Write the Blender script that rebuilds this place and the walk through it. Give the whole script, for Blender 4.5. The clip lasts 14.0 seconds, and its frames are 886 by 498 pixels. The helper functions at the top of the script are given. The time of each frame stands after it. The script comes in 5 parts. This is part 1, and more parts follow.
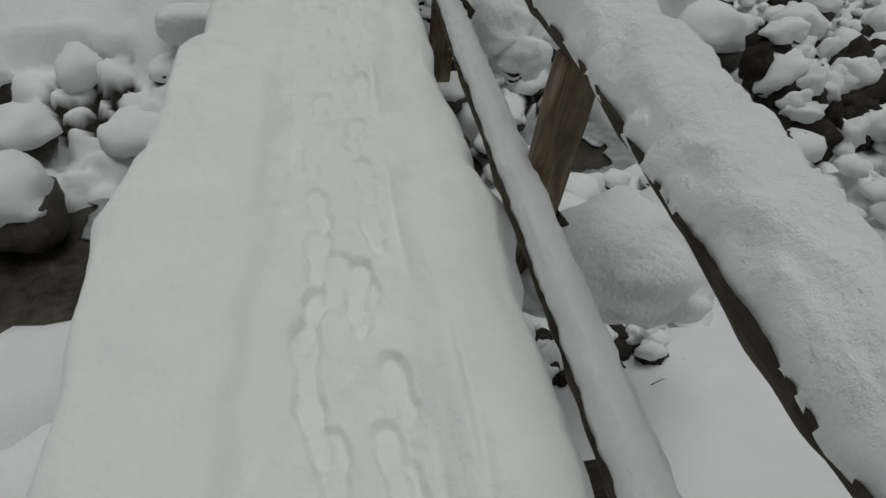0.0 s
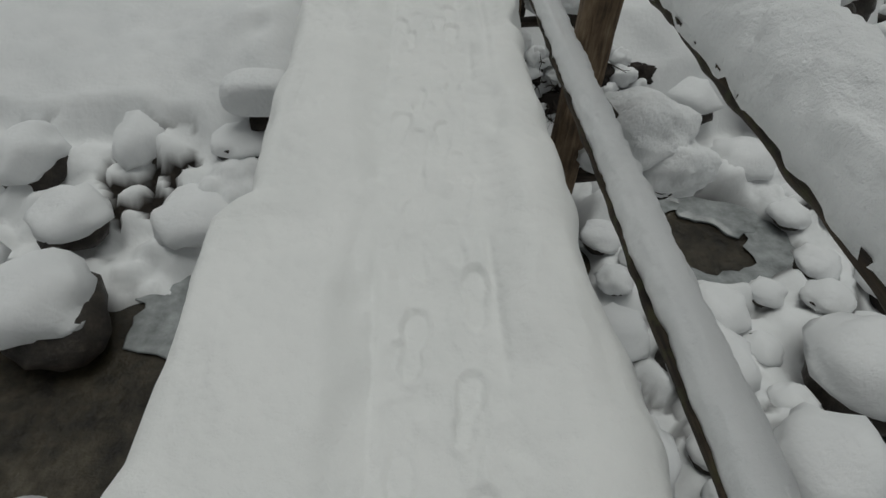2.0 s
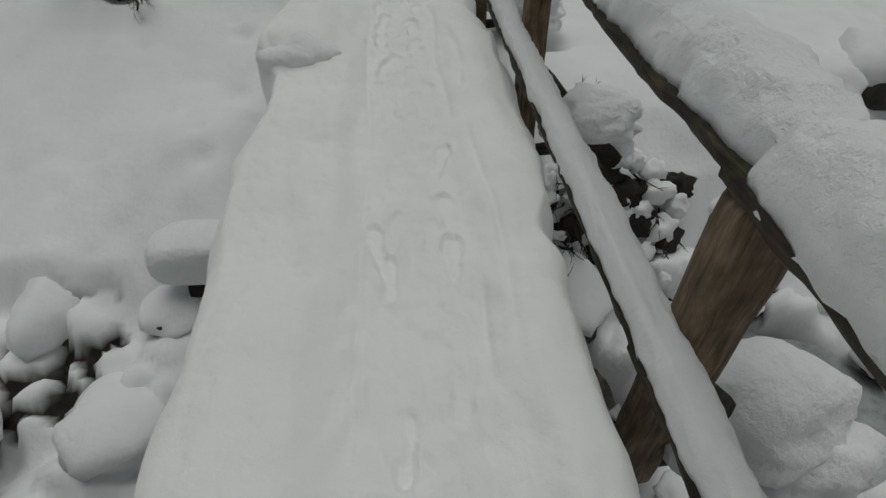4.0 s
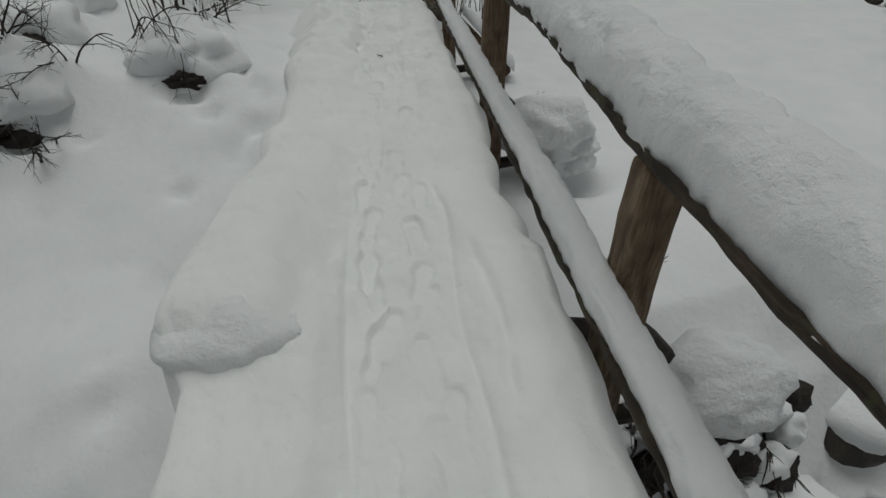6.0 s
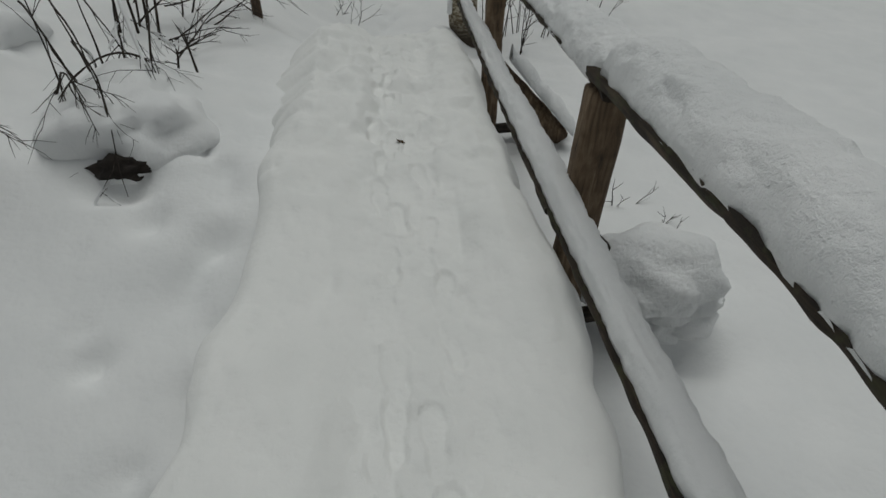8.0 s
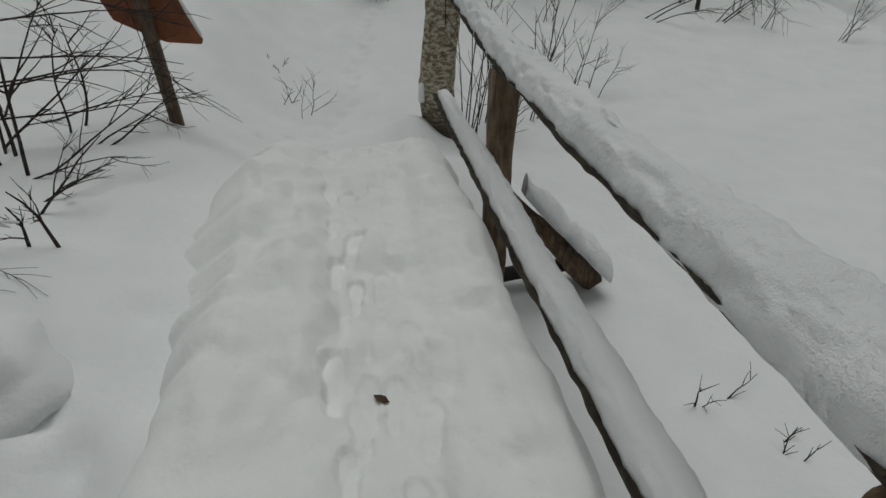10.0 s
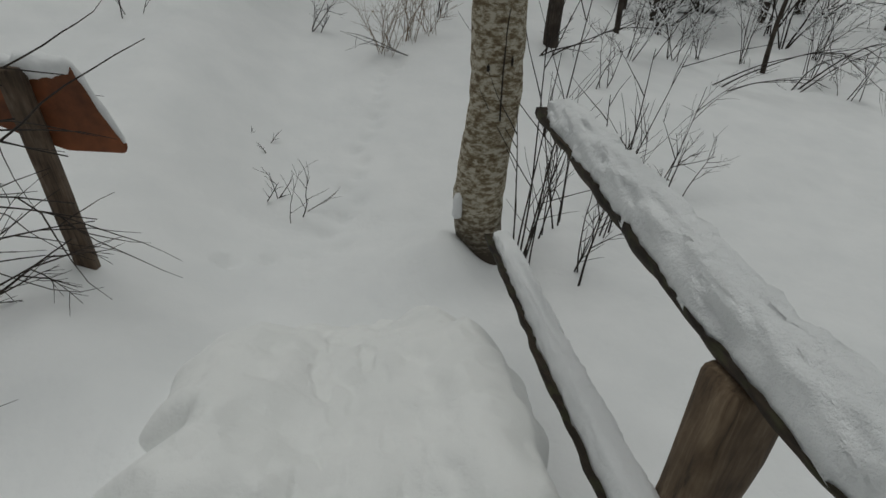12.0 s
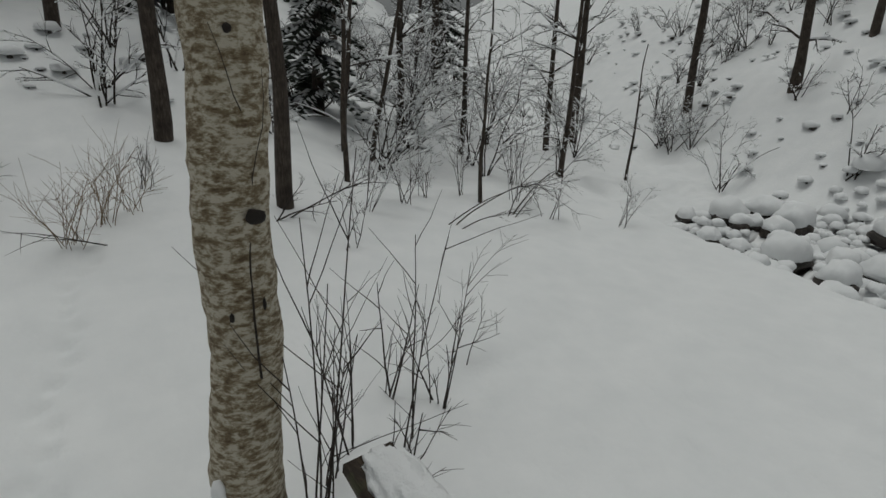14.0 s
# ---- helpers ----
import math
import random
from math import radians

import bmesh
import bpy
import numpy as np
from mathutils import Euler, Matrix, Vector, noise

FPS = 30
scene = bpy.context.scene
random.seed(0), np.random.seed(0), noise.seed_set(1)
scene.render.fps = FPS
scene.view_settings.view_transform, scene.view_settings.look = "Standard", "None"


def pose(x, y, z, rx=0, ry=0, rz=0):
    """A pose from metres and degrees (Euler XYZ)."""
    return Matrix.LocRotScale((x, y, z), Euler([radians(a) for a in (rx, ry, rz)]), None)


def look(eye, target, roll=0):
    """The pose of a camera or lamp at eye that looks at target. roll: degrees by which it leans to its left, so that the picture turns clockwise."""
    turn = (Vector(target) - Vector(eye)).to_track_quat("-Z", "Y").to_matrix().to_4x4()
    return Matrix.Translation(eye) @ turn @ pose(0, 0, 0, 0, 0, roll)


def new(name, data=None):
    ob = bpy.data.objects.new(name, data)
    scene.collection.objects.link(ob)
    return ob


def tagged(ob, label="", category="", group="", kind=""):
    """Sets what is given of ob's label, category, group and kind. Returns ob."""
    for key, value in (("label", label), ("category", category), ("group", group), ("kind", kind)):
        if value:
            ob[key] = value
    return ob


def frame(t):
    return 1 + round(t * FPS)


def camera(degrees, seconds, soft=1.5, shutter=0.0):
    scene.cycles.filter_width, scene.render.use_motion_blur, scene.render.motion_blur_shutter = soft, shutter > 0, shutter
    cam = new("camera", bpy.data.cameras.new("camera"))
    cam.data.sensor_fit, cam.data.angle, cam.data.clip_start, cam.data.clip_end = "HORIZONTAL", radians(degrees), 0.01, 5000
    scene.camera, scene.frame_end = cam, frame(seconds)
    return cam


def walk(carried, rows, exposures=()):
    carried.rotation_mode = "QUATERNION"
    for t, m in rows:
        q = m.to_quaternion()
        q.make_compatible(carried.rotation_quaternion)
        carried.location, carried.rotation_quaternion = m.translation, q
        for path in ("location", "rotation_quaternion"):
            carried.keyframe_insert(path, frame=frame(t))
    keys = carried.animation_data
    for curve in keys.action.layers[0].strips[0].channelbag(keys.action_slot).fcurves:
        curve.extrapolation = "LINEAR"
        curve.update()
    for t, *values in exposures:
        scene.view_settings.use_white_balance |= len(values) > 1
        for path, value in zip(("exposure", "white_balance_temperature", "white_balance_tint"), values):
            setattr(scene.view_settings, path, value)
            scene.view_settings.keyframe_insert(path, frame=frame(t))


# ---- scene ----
cam = camera(80.9, 14.0)
PATH = [
    (0, (0.611, 0.215, 1.61), (0.952, 1.547, 0.158), 7.1),
    (0.5, (0.573, 0.496, 1.553), (0.785, 1.833, 0.081), 6.6),
    (1, (0.549, 0.94, 1.54), (0.736, 2.315, 0.1), 2.2),
    (1.5, (0.55, 1.375, 1.515), (0.709, 2.747, 0.069), 3.6),
    (2, (0.497, 1.825, 1.527), (0.596, 3.203, 0.08), 2.4),
    (2.2, (0.499, 1.987, 1.54), (0.598, 3.369, 0.097), 1.3),
    (4.3, (0.567, 4.014, 1.588), (0.704, 5.495, 0.251), -0.2),
    (4.5, (0.541, 4.23, 1.601), (0.725, 5.767, 0.335), 0.3),
    (5, (0.54, 4.781, 1.603), (0.735, 6.33, 0.352), -1.1),
    (5.5, (0.568, 5.258, 1.609), (0.767, 6.811, 0.364), -0.3),
    (6, (0.548, 5.758, 1.607), (0.74, 7.323, 0.376), -0.5),
    (6.5, (0.533, 6.26, 1.604), (0.729, 7.817, 0.365), -0.1),
    (7, (0.516, 6.755, 1.589), (0.689, 8.297, 0.328), 0.6),
    (7.5, (0.502, 7.278, 1.604), (0.671, 8.825, 0.348), -0.7),
    (8, (0.525, 7.802, 1.646), (0.698, 9.337, 0.375), 1.1),
    (8.2, (0.525, 7.99, 1.663), (0.718, 9.561, 0.44), 1.3),
    (10.3, (0.588, 9.957, 1.608), (0.9, 11.592, 0.499), -0.2),
    (10.5, (0.596, 10.171, 1.611), (0.918, 11.859, 0.587), -0.2),
    (11, (0.613, 10.718, 1.625), (0.934, 12.453, 0.683), 1.2),
    (11.5, (0.608, 11.313, 1.621), (0.928, 13.055, 0.691), 0.9),
    (12, (0.633, 11.831, 1.594), (0.942, 13.499, 0.535), 1.7),
    (12.5, (0.595, 12.286, 1.652), (0.914, 13.928, 0.555), 1.6),
    (13, (0.639, 12.609, 1.727), (1.014, 14.277, 0.689), -0.4),
    (13.5, (0.762, 12.842, 1.845), (1.402, 14.524, 0.975), 0.3),
    (14, (0.897, 12.961, 1.966), (2.101, 14.421, 1.321), 1.7),
]
walk(cam, [(t, look(e, g, r)) for t, e, g, r in PATH], [(0, 0.01, 6400, 5), (8, -0.07, 6400, 5), (11, -0.05, 6400, 5), (14, 0.03, 6400, 5)])

# ---- world and light: a flat overcast winter sky ----
world = bpy.data.worlds.new("overcast_sky")
scene.world = world
world.use_nodes = True
wn, wl = world.node_tree.nodes, world.node_tree.links
sky = wn.new("ShaderNodeTexSky")
sky.sky_type = "NISHITA"
sky.sun_disc = False
sky.sun_elevation = radians(80)
sky.sun_rotation = radians(7)
sky.dust_density = 4.0
grey = wn.new("ShaderNodeHueSaturation")
grey.inputs["Saturation"].default_value = 0.12
wl.new(sky.outputs[0], grey.inputs["Color"])
wl.new(grey.outputs[0], wn["Background"].inputs[0])
wn["Background"].inputs[1].default_value = 0.036

sun = new("sun", bpy.data.lights.new("sun", "SUN"))
sun.data.energy = 0.86
sun.data.angle = radians(48)
sun.data.color = (1.0, 0.98, 0.95)
sun.matrix_world = look((0.7, 5.2, 30), (0, 0, 0))

# ---- small mathematics ----
RNG = np.random.RandomState(7)
LATTICE = RNG.rand(8, 256, 256)


def vnoise(x, y, s=0):
    """Smooth value noise, -1 to 1, for arrays."""
    x, y = np.asarray(x, float), np.asarray(y, float)
    ix, iy = np.floor(x).astype(int), np.floor(y).astype(int)
    fx, fy = x - ix, y - iy
    fx, fy = fx * fx * (3 - 2 * fx), fy * fy * (3 - 2 * fy)
    g = LATTICE[s % 8]
    a, b = g[ix % 256, iy % 256], g[(ix + 1) % 256, iy % 256]
    c, d = g[ix % 256, (iy + 1) % 256], g[(ix + 1) % 256, (iy + 1) % 256]
    return 2 * ((a * (1 - fx) + b * fx) * (1 - fy) + (c * (1 - fx) + d * fx) * fy) - 1


def fbm(x, y, octaves=4, s=0):
    total, amp = 0, 0.5
    for k in range(octaves):
        total = total + amp * vnoise(x * 2 ** k + 17.3 * k, y * 2 ** k - 9.1 * k, s + k)
        amp *= 0.5
    return total


def sstep(a, b, x):
    t = np.clip((x - a) / (b - a), 0, 1)
    return t * t * (3 - 2 * t)


def bump(x, y, cx, cy, rx, ry):
    return np.exp(-((x - cx) / rx) ** 2 - ((y - cy) / ry) ** 2)


# ---- materials ----
def material(name):
    m = bpy.data.materials.new(name)
    m.use_nodes = True
    nt = m.node_tree
    return m, nt.nodes, nt.links, nt.nodes["Principled BSDF"]


def noise_node(nodes, links, coord, scale, detail=4, rough=0.55):
    n = nodes.new("ShaderNodeTexNoise")
    n.inputs["Scale"].default_value = scale
    n.inputs["Detail"].default_value = detail
    n.inputs["Roughness"].default_value = rough
    links.new(coord, n.inputs["Vector"])
    return n


def ramp_node(nodes, links, fac, stops):
    r = nodes.new("ShaderNodeValToRGB")
    while len(r.color_ramp.elements) < len(stops):
        r.color_ramp.elements.new(0.5)
    for e, (p, c) in zip(r.color_ramp.elements, stops):
        e.position, e.color = p, (*c, 1)
    links.new(fac, r.inputs[0])
    return r


def bump_node(nodes, links, height, strength, distance, after=None):
    b = nodes.new("ShaderNodeBump")
    b.inputs["Strength"].default_value = strength
    b.inputs["Distance"].default_value = distance
    links.new(height, b.inputs["Height"])
    if after is not None:
        links.new(after.outputs[0], b.inputs["Normal"])
    return b


def snow_material(name, low, high, coarse, fine):
    m, n, l, p = material(name)
    co = n.new("ShaderNodeNewGeometry").outputs["Position"]
    a = noise_node(n, l, co, 2.3, 5)
    r = ramp_node(n, l, a.outputs[0], [(0.3, low), (0.7, high)])
    l.new(r.outputs[0], p.inputs["Base Color"])
    p.inputs["Roughness"].default_value = 0.75
    p.inputs["Specular IOR Level"].default_value = 0.25
    b1 = bump_node(n, l, noise_node(n, l, co, 22, 4).outputs[0], coarse, 0.02)
    b2 = bump_node(n, l, noise_node(n, l, co, 190, 3, 0.7).outputs[0], fine, 0.004, b1)
    l.new(b2.outputs[0], p.inputs["Normal"])
    return m


SNOW = snow_material("snow", (0.77, 0.783, 0.79), (0.83, 0.838, 0.84), 0.42, 0.6)
PACKED = snow_material("packed_snow", (0.82, 0.83, 0.817), (0.875, 0.88, 0.866), 0.42, 0.6)
CRUST = snow_material("granular_snow", (0.78, 0.795, 0.80), (0.86, 0.868, 0.87), 0.85, 1.0)


def wood_material(name, dark, mid, light, axis_scale, moss=0.0, coords="Object"):
    m, n, l, p = material(name)
    co = n.new("ShaderNodeTexCoord").outputs[coords]
    mp = n.new("ShaderNodeMapping")
    mp.inputs["Scale"].default_value = axis_scale
    l.new(co, mp.inputs[0])
    grain = noise_node(n, l, mp.outputs[0], 9, 6, 0.65)
    grain.inputs["Distortion"].default_value = 0.6
    big = noise_node(n, l, co, 5, 4)
    r = ramp_node(n, l, grain.outputs[0], [(0.28, dark), (0.5, mid), (0.72, light)])
    stain = ramp_node(n, l, big.outputs[0], [(0.35, (0.35, 0.31, 0.26)), (0.62, (1, 1, 1))])
    mix = n.new("ShaderNodeMix")
    mix.data_type, mix.blend_type = "RGBA", "MULTIPLY"
    mix.inputs[0].default_value = 0.75
    l.new(r.outputs[0], mix.inputs[6])
    l.new(stain.outputs[0], mix.inputs[7])
    out = mix.outputs[2]
    if moss:
        mm = n.new("ShaderNodeMix")
        mm.data_type = "RGBA"
        mr = ramp_node(n, l, noise_node(n, l, co, 14, 5).outputs[0], [(0.52, (0, 0, 0)), (0.62, (moss, moss, moss))])
        l.new(mr.outputs[0], mm.inputs[0])
        l.new(out, mm.inputs[6])
        mm.inputs[7].default_value = (0.055, 0.06, 0.022, 1)
        out = mm.outputs[2]
    l.new(out, p.inputs["Base Color"])
    p.inputs["Roughness"].default_value = 0.85
    l.new(bump_node(n, l, grain.outputs[0], 0.6, 0.012).outputs[0], p.inputs["Normal"])
    return m


POST_WOOD = wood_material("weathered_post_wood", (0.045, 0.028, 0.016), (0.17, 0.116, 0.070), (0.29, 0.215, 0.14), (4, 4, 0.45))
RAIL_WOOD = wood_material("dark_rail_bark", (0.010, 0.007, 0.0045), (0.034, 0.024, 0.015), (0.10, 0.073, 0.047), (4, 0.5, 4), moss=0.45)
BEAM_WOOD = wood_material("wet_beam_wood", (0.010, 0.007, 0.005), (0.028, 0.021, 0.015), (0.07, 0.052, 0.037), (0.6, 4, 4))
TWIG = wood_material("dark_twig_bark", (0.014, 0.010, 0.008), (0.032, 0.023, 0.017), (0.07, 0.052, 0.04), (3, 3, 3))
TRUNK_BARK = wood_material("brown_trunk_bark", (0.022, 0.016, 0.012), (0.06, 0.045, 0.034), (0.13, 0.105, 0.085), (5, 5, 0.8))
SIGNPOST_WOOD = wood_material("old_signpost_wood", (0.05, 0.033, 0.022), (0.14, 0.098, 0.066), (0.22, 0.165, 0.12), (5, 5, 0.5))


def lichen_bark():
    m, n, l, p = material("lichen_spotted_bark")
    co = n.new("ShaderNodeTexCoord").outputs["Object"]
    mp = n.new("ShaderNodeMapping")
    mp.inputs["Scale"].default_value = (1, 1, 2.0)
    l.new(co, mp.inputs[0])
    patches = noise_node(n, l, mp.outputs[0], 14, 8, 0.68)
    patches.inputs["Distortion"].default_value = 0.15
    r = ramp_node(n, l, patches.outputs[0], [(0.34, (0.10, 0.070, 0.040)), (0.44, (0.185, 0.142, 0.085)), (0.49, (0.28, 0.238, 0.165)), (0.57, (0.50, 0.46, 0.37))])
    v = n.new("ShaderNodeTexVoronoi")
    v.inputs["Scale"].default_value = 22
    l.new(mp.outputs[0], v.inputs["Vector"])
    spots = ramp_node(n, l, v.outputs["Distance"], [(0.10, (0.30, 0.25, 0.17)), (0.24, (1, 1, 1))])
    mix = n.new("ShaderNodeMix")
    mix.data_type, mix.blend_type = "RGBA", "MULTIPLY"
    mix.inputs[0].default_value = 0.35
    l.new(r.outputs[0], mix.inputs[6])
    l.new(spots.outputs[0], mix.inputs[7])
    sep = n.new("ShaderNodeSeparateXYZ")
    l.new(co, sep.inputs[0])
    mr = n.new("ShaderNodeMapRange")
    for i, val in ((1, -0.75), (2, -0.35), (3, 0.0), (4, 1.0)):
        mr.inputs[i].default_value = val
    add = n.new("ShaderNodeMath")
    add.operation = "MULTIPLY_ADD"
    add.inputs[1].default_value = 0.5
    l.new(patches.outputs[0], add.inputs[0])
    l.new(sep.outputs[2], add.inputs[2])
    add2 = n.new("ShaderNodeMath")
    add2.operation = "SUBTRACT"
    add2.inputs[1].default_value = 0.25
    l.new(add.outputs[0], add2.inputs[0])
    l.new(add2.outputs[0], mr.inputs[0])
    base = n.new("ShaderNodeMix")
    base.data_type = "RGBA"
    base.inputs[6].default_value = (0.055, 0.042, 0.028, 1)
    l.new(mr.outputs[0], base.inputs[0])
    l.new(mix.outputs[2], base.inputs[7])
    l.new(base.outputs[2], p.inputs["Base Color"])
    p.inputs["Roughness"].default_value = 0.9
    b1 = bump_node(n, l, patches.outputs[0], 0.5, 0.02)
    b2 = bump_node(n, l, noise_node(n, l, mp.outputs[0], 45, 4, 0.7).outputs[0], 0.5, 0.008, b1)
    l.new(b2.outputs[0], p.inputs["Normal"])
    return m


LICHEN = lichen_bark()


def stone_material(name, a, b, c, rough):
    m, n, l, p = material(name)
    co = n.new("ShaderNodeNewGeometry").outputs["Position"]
    t = noise_node(n, l, co, 7, 6, 0.65)
    r = ramp_node(n, l, t.outputs[0], [(0.3, a), (0.52, b), (0.75, c)])
    l.new(r.outputs[0], p.inputs["Base Color"])
    p.inputs["Roughness"].default_value = rough
    l.new(bump_node(n, l, noise_node(n, l, co, 30, 6, 0.7).outputs[0], 0.7, 0.02).outputs[0], p.inputs["Normal"])
    return m


STONE = stone_material("wet_brown_stone", (0.012, 0.009, 0.007), (0.032, 0.025, 0.019), (0.09, 0.073, 0.057), 0.55)
SOIL = stone_material("dark_bank_soil", (0.008, 0.006, 0.005), (0.018, 0.013, 0.010), (0.045, 0.034, 0.026), 0.9)


def ground_material():
    """Snow, with the stony stream bed showing where the ground lies lowest."""
    m, n, l, p = material("snowy_ground")
    co = n.new("ShaderNodeNewGeometry").outputs["Position"]
    bed = n.new("ShaderNodeAttribute")
    bed.attribute_name = "bare"
    snow = ramp_node(n, l, noise_node(n, l, co, 1.7, 5).outputs[0], [(0.3, (0.755, 0.768, 0.772)), (0.7, (0.82, 0.828, 0.828))])
    stones = ramp_node(n, l, noise_node(n, l, co, 9, 6).outputs[0], [(0.3, (0.008, 0.006, 0.005)), (0.55, (0.022, 0.017, 0.013)), (0.8, (0.06, 0.048, 0.037))])
    mix = n.new("ShaderNodeMix")
    mix.data_type = "RGBA"
    l.new(bed.outputs["Fac"], mix.inputs[0])
    l.new(snow.outputs[0], mix.inputs[6])
    l.new(stones.outputs[0], mix.inputs[7])
    l.new(mix.outputs[2], p.inputs["Base Color"])
    p.inputs["Roughness"].default_value = 0.75
    p.inputs["Specular IOR Level"].default_value = 0.25
    b1 = bump_node(n, l, noise_node(n, l, co, 14, 5).outputs[0], 0.3, 0.03)
    b2 = bump_node(n, l, noise_node(n, l, co, 170, 3, 0.7).outputs[0], 0.25, 0.004, b1)
    l.new(b2.outputs[0], p.inputs["Normal"])
    return m


GROUND = ground_material()


def plain(name, colour, rough, metal=0.0, vary=0.35, scale=12, bumps=0.3):
    m, n, l, p = material(name)
    co = n.new("ShaderNodeNewGeometry").outputs["Position"]
    t = noise_node(n, l, co, scale, 5, 0.6)
    lo = tuple(c * (1 - vary) for c in colour)
    hi = tuple(min(1, c * (1 + vary)) for c in colour)
    r = ramp_node(n, l, t.outputs[0], [(0.3, lo), (0.7, hi)])
    l.new(r.outputs[0], p.inputs["Base Color"])
    p.inputs["Roughness"].default_value = rough
    p.inputs["Metallic"].default_value = metal
    l.new(bump_node(n, l, t.outputs[0], bumps, 0.01).outputs[0], p.inputs["Normal"])
    return m


RUST = plain("red_brown_sign_board", (0.19, 0.058, 0.018), 0.6, 0.0, 0.5, 6)
ICE = plain("grey_ice", (0.27, 0.285, 0.285), 0.22, 0.0, 0.35, 6, 0.5)
NEEDLES = plain("dark_spruce_needles", (0.022, 0.028, 0.018), 0.8, 0.0, 0.5, 9)
DEAD_LEAF = plain("dead_brown_leaf", (0.07, 0.04, 0.02), 0.7, 0.0, 0.4, 40)
GRASS = plain("withered_grass", (0.16, 0.11, 0.06), 0.85, 0.0, 0.4, 30)


def water_material():
    m, n, l, p = material("dark_stream_water")
    co = n.new("ShaderNodeNewGeometry").outputs["Position"]
    r = ramp_node(n, l, noise_node(n, l, co, 3.2, 6, 0.65).outputs[0], [(0.32, (0.012, 0.010, 0.007)), (0.55, (0.045, 0.038, 0.026)), (0.8, (0.11, 0.095, 0.066))])
    l.new(r.outputs[0], p.inputs["Base Color"])
    p.inputs["Roughness"].default_value = 0.06
    p.inputs["IOR"].default_value = 1.33
    b = bump_node(n, l, noise_node(n, l, co, 11, 6, 0.65).outputs[0], 0.7, 0.04)
    l.new(b.outputs[0], p.inputs["Normal"])
    return m


WATER = water_material()


# ---- mesh helpers ----
def mesh_object(name, verts, faces, mat, parent=None, label="", smooth=True):
    me = bpy.data.meshes.new(name)
    me.from_pydata([tuple(map(float, v)) for v in verts], [], [tuple(map(int, f)) for f in faces])
    me.polygons.foreach_set("use_smooth", [smooth] * len(me.polygons))
    me.materials.append(mat)
    me.update()
    ob = new(name, me)
    if parent is not None:
        ob.parent = parent
    if label:
        ob["label"] = label
    return ob


def part(name, bm, mat, parent, label="", smooth=True):
    """One bmesh as one mesh object under a thing or a part."""
    me = bpy.data.meshes.new(name)
    bm.to_mesh(me)
    bm.free()
    me.polygons.foreach_set("use_smooth", [smooth] * len(me.polygons))
    me.materials.append(mat)
    ob = new(name, me)
    if parent is not None:
        ob.parent = parent
    if label:
        ob["label"] = label
    return ob


def thing(name, at, label, category, group="", kind=""):
    ob = new(name)
    ob.location = at
    ob.empty_display_size = 0.1
    return tagged(ob, label, category, group, kind)


def grid_faces(nu, nv, loop_v=False):
    i, j = np.meshgrid(np.arange(nu - 1), np.arange(nv if loop_v else nv - 1), indexing="ij")
    i, j = i.ravel(), j.ravel()
    k = (j + 1) % nv
    return np.stack([i * nv + j, (i + 1) * nv + j, (i + 1) * nv + k, i * nv + k], 1)


def tube(path, radii, sides=6, squash=None, wobble=0.0, seed=0):
    """Verts and faces of a closed, tapering tube along a path."""
    path = np.asarray(path, float)
    radii = np.broadcast_to(np.asarray(radii, float), (len(path),))
    tang = np.gradient(path, axis=0)
    tang /= np.linalg.norm(tang, axis=1)[:, None] + 1e-9
    ref = np.array([0.0, 0.0, 1.0])
    if abs(tang[:, 2]).mean() > 0.8:
        ref = np.array([0.0, 1.0, 0.0])
    a = np.cross(tang, ref)
    a /= np.linalg.norm(a, axis=1)[:, None] + 1e-9
    b = np.cross(a, tang)
    ang = np.linspace(0, 2 * np.pi, sides, endpoint=False)
    sa, sb = squash if squash else (1, 1)
    rr = radii[:, None] * np.ones(sides)[None]
    if wobble:
        ii = np.arange(len(path))[:, None] * 0.7 + seed * 3.1
        rr = rr * (1 + wobble * vnoise(ii + 0 * ang[None], 1.3 * np.cos(ang)[None] + 1.7 * np.sin(ang)[None] + seed, 2))
    v = path[:, None] + rr[..., None] * (sa * np.cos(ang)[None, :, None] * a[:, None] + sb * np.sin(ang)[None, :, None] * b[:, None])
    v = v.reshape(-1, 3)
    f = [tuple(q) for q in grid_faces(len(path), sides, True)]
    f.append(tuple(range(sides))[::-1])
    f.append(tuple(range(len(v) - sides, len(v))))
    return v, f


class Soup:
    """Collects pieces that belong to one part."""

    def __init__(self):
        self.v, self.f, self.n = [], [], 0

    def add(self, v, f):
        self.v.extend(np.asarray(v).tolist())
        self.f.extend([tuple(int(k) + self.n for k in q) for q in f])
        self.n += len(v)

    def make(self, name, mat, parent=None, label="", smooth=True):
        return mesh_object(name, self.v, self.f, mat, parent, label, smooth)


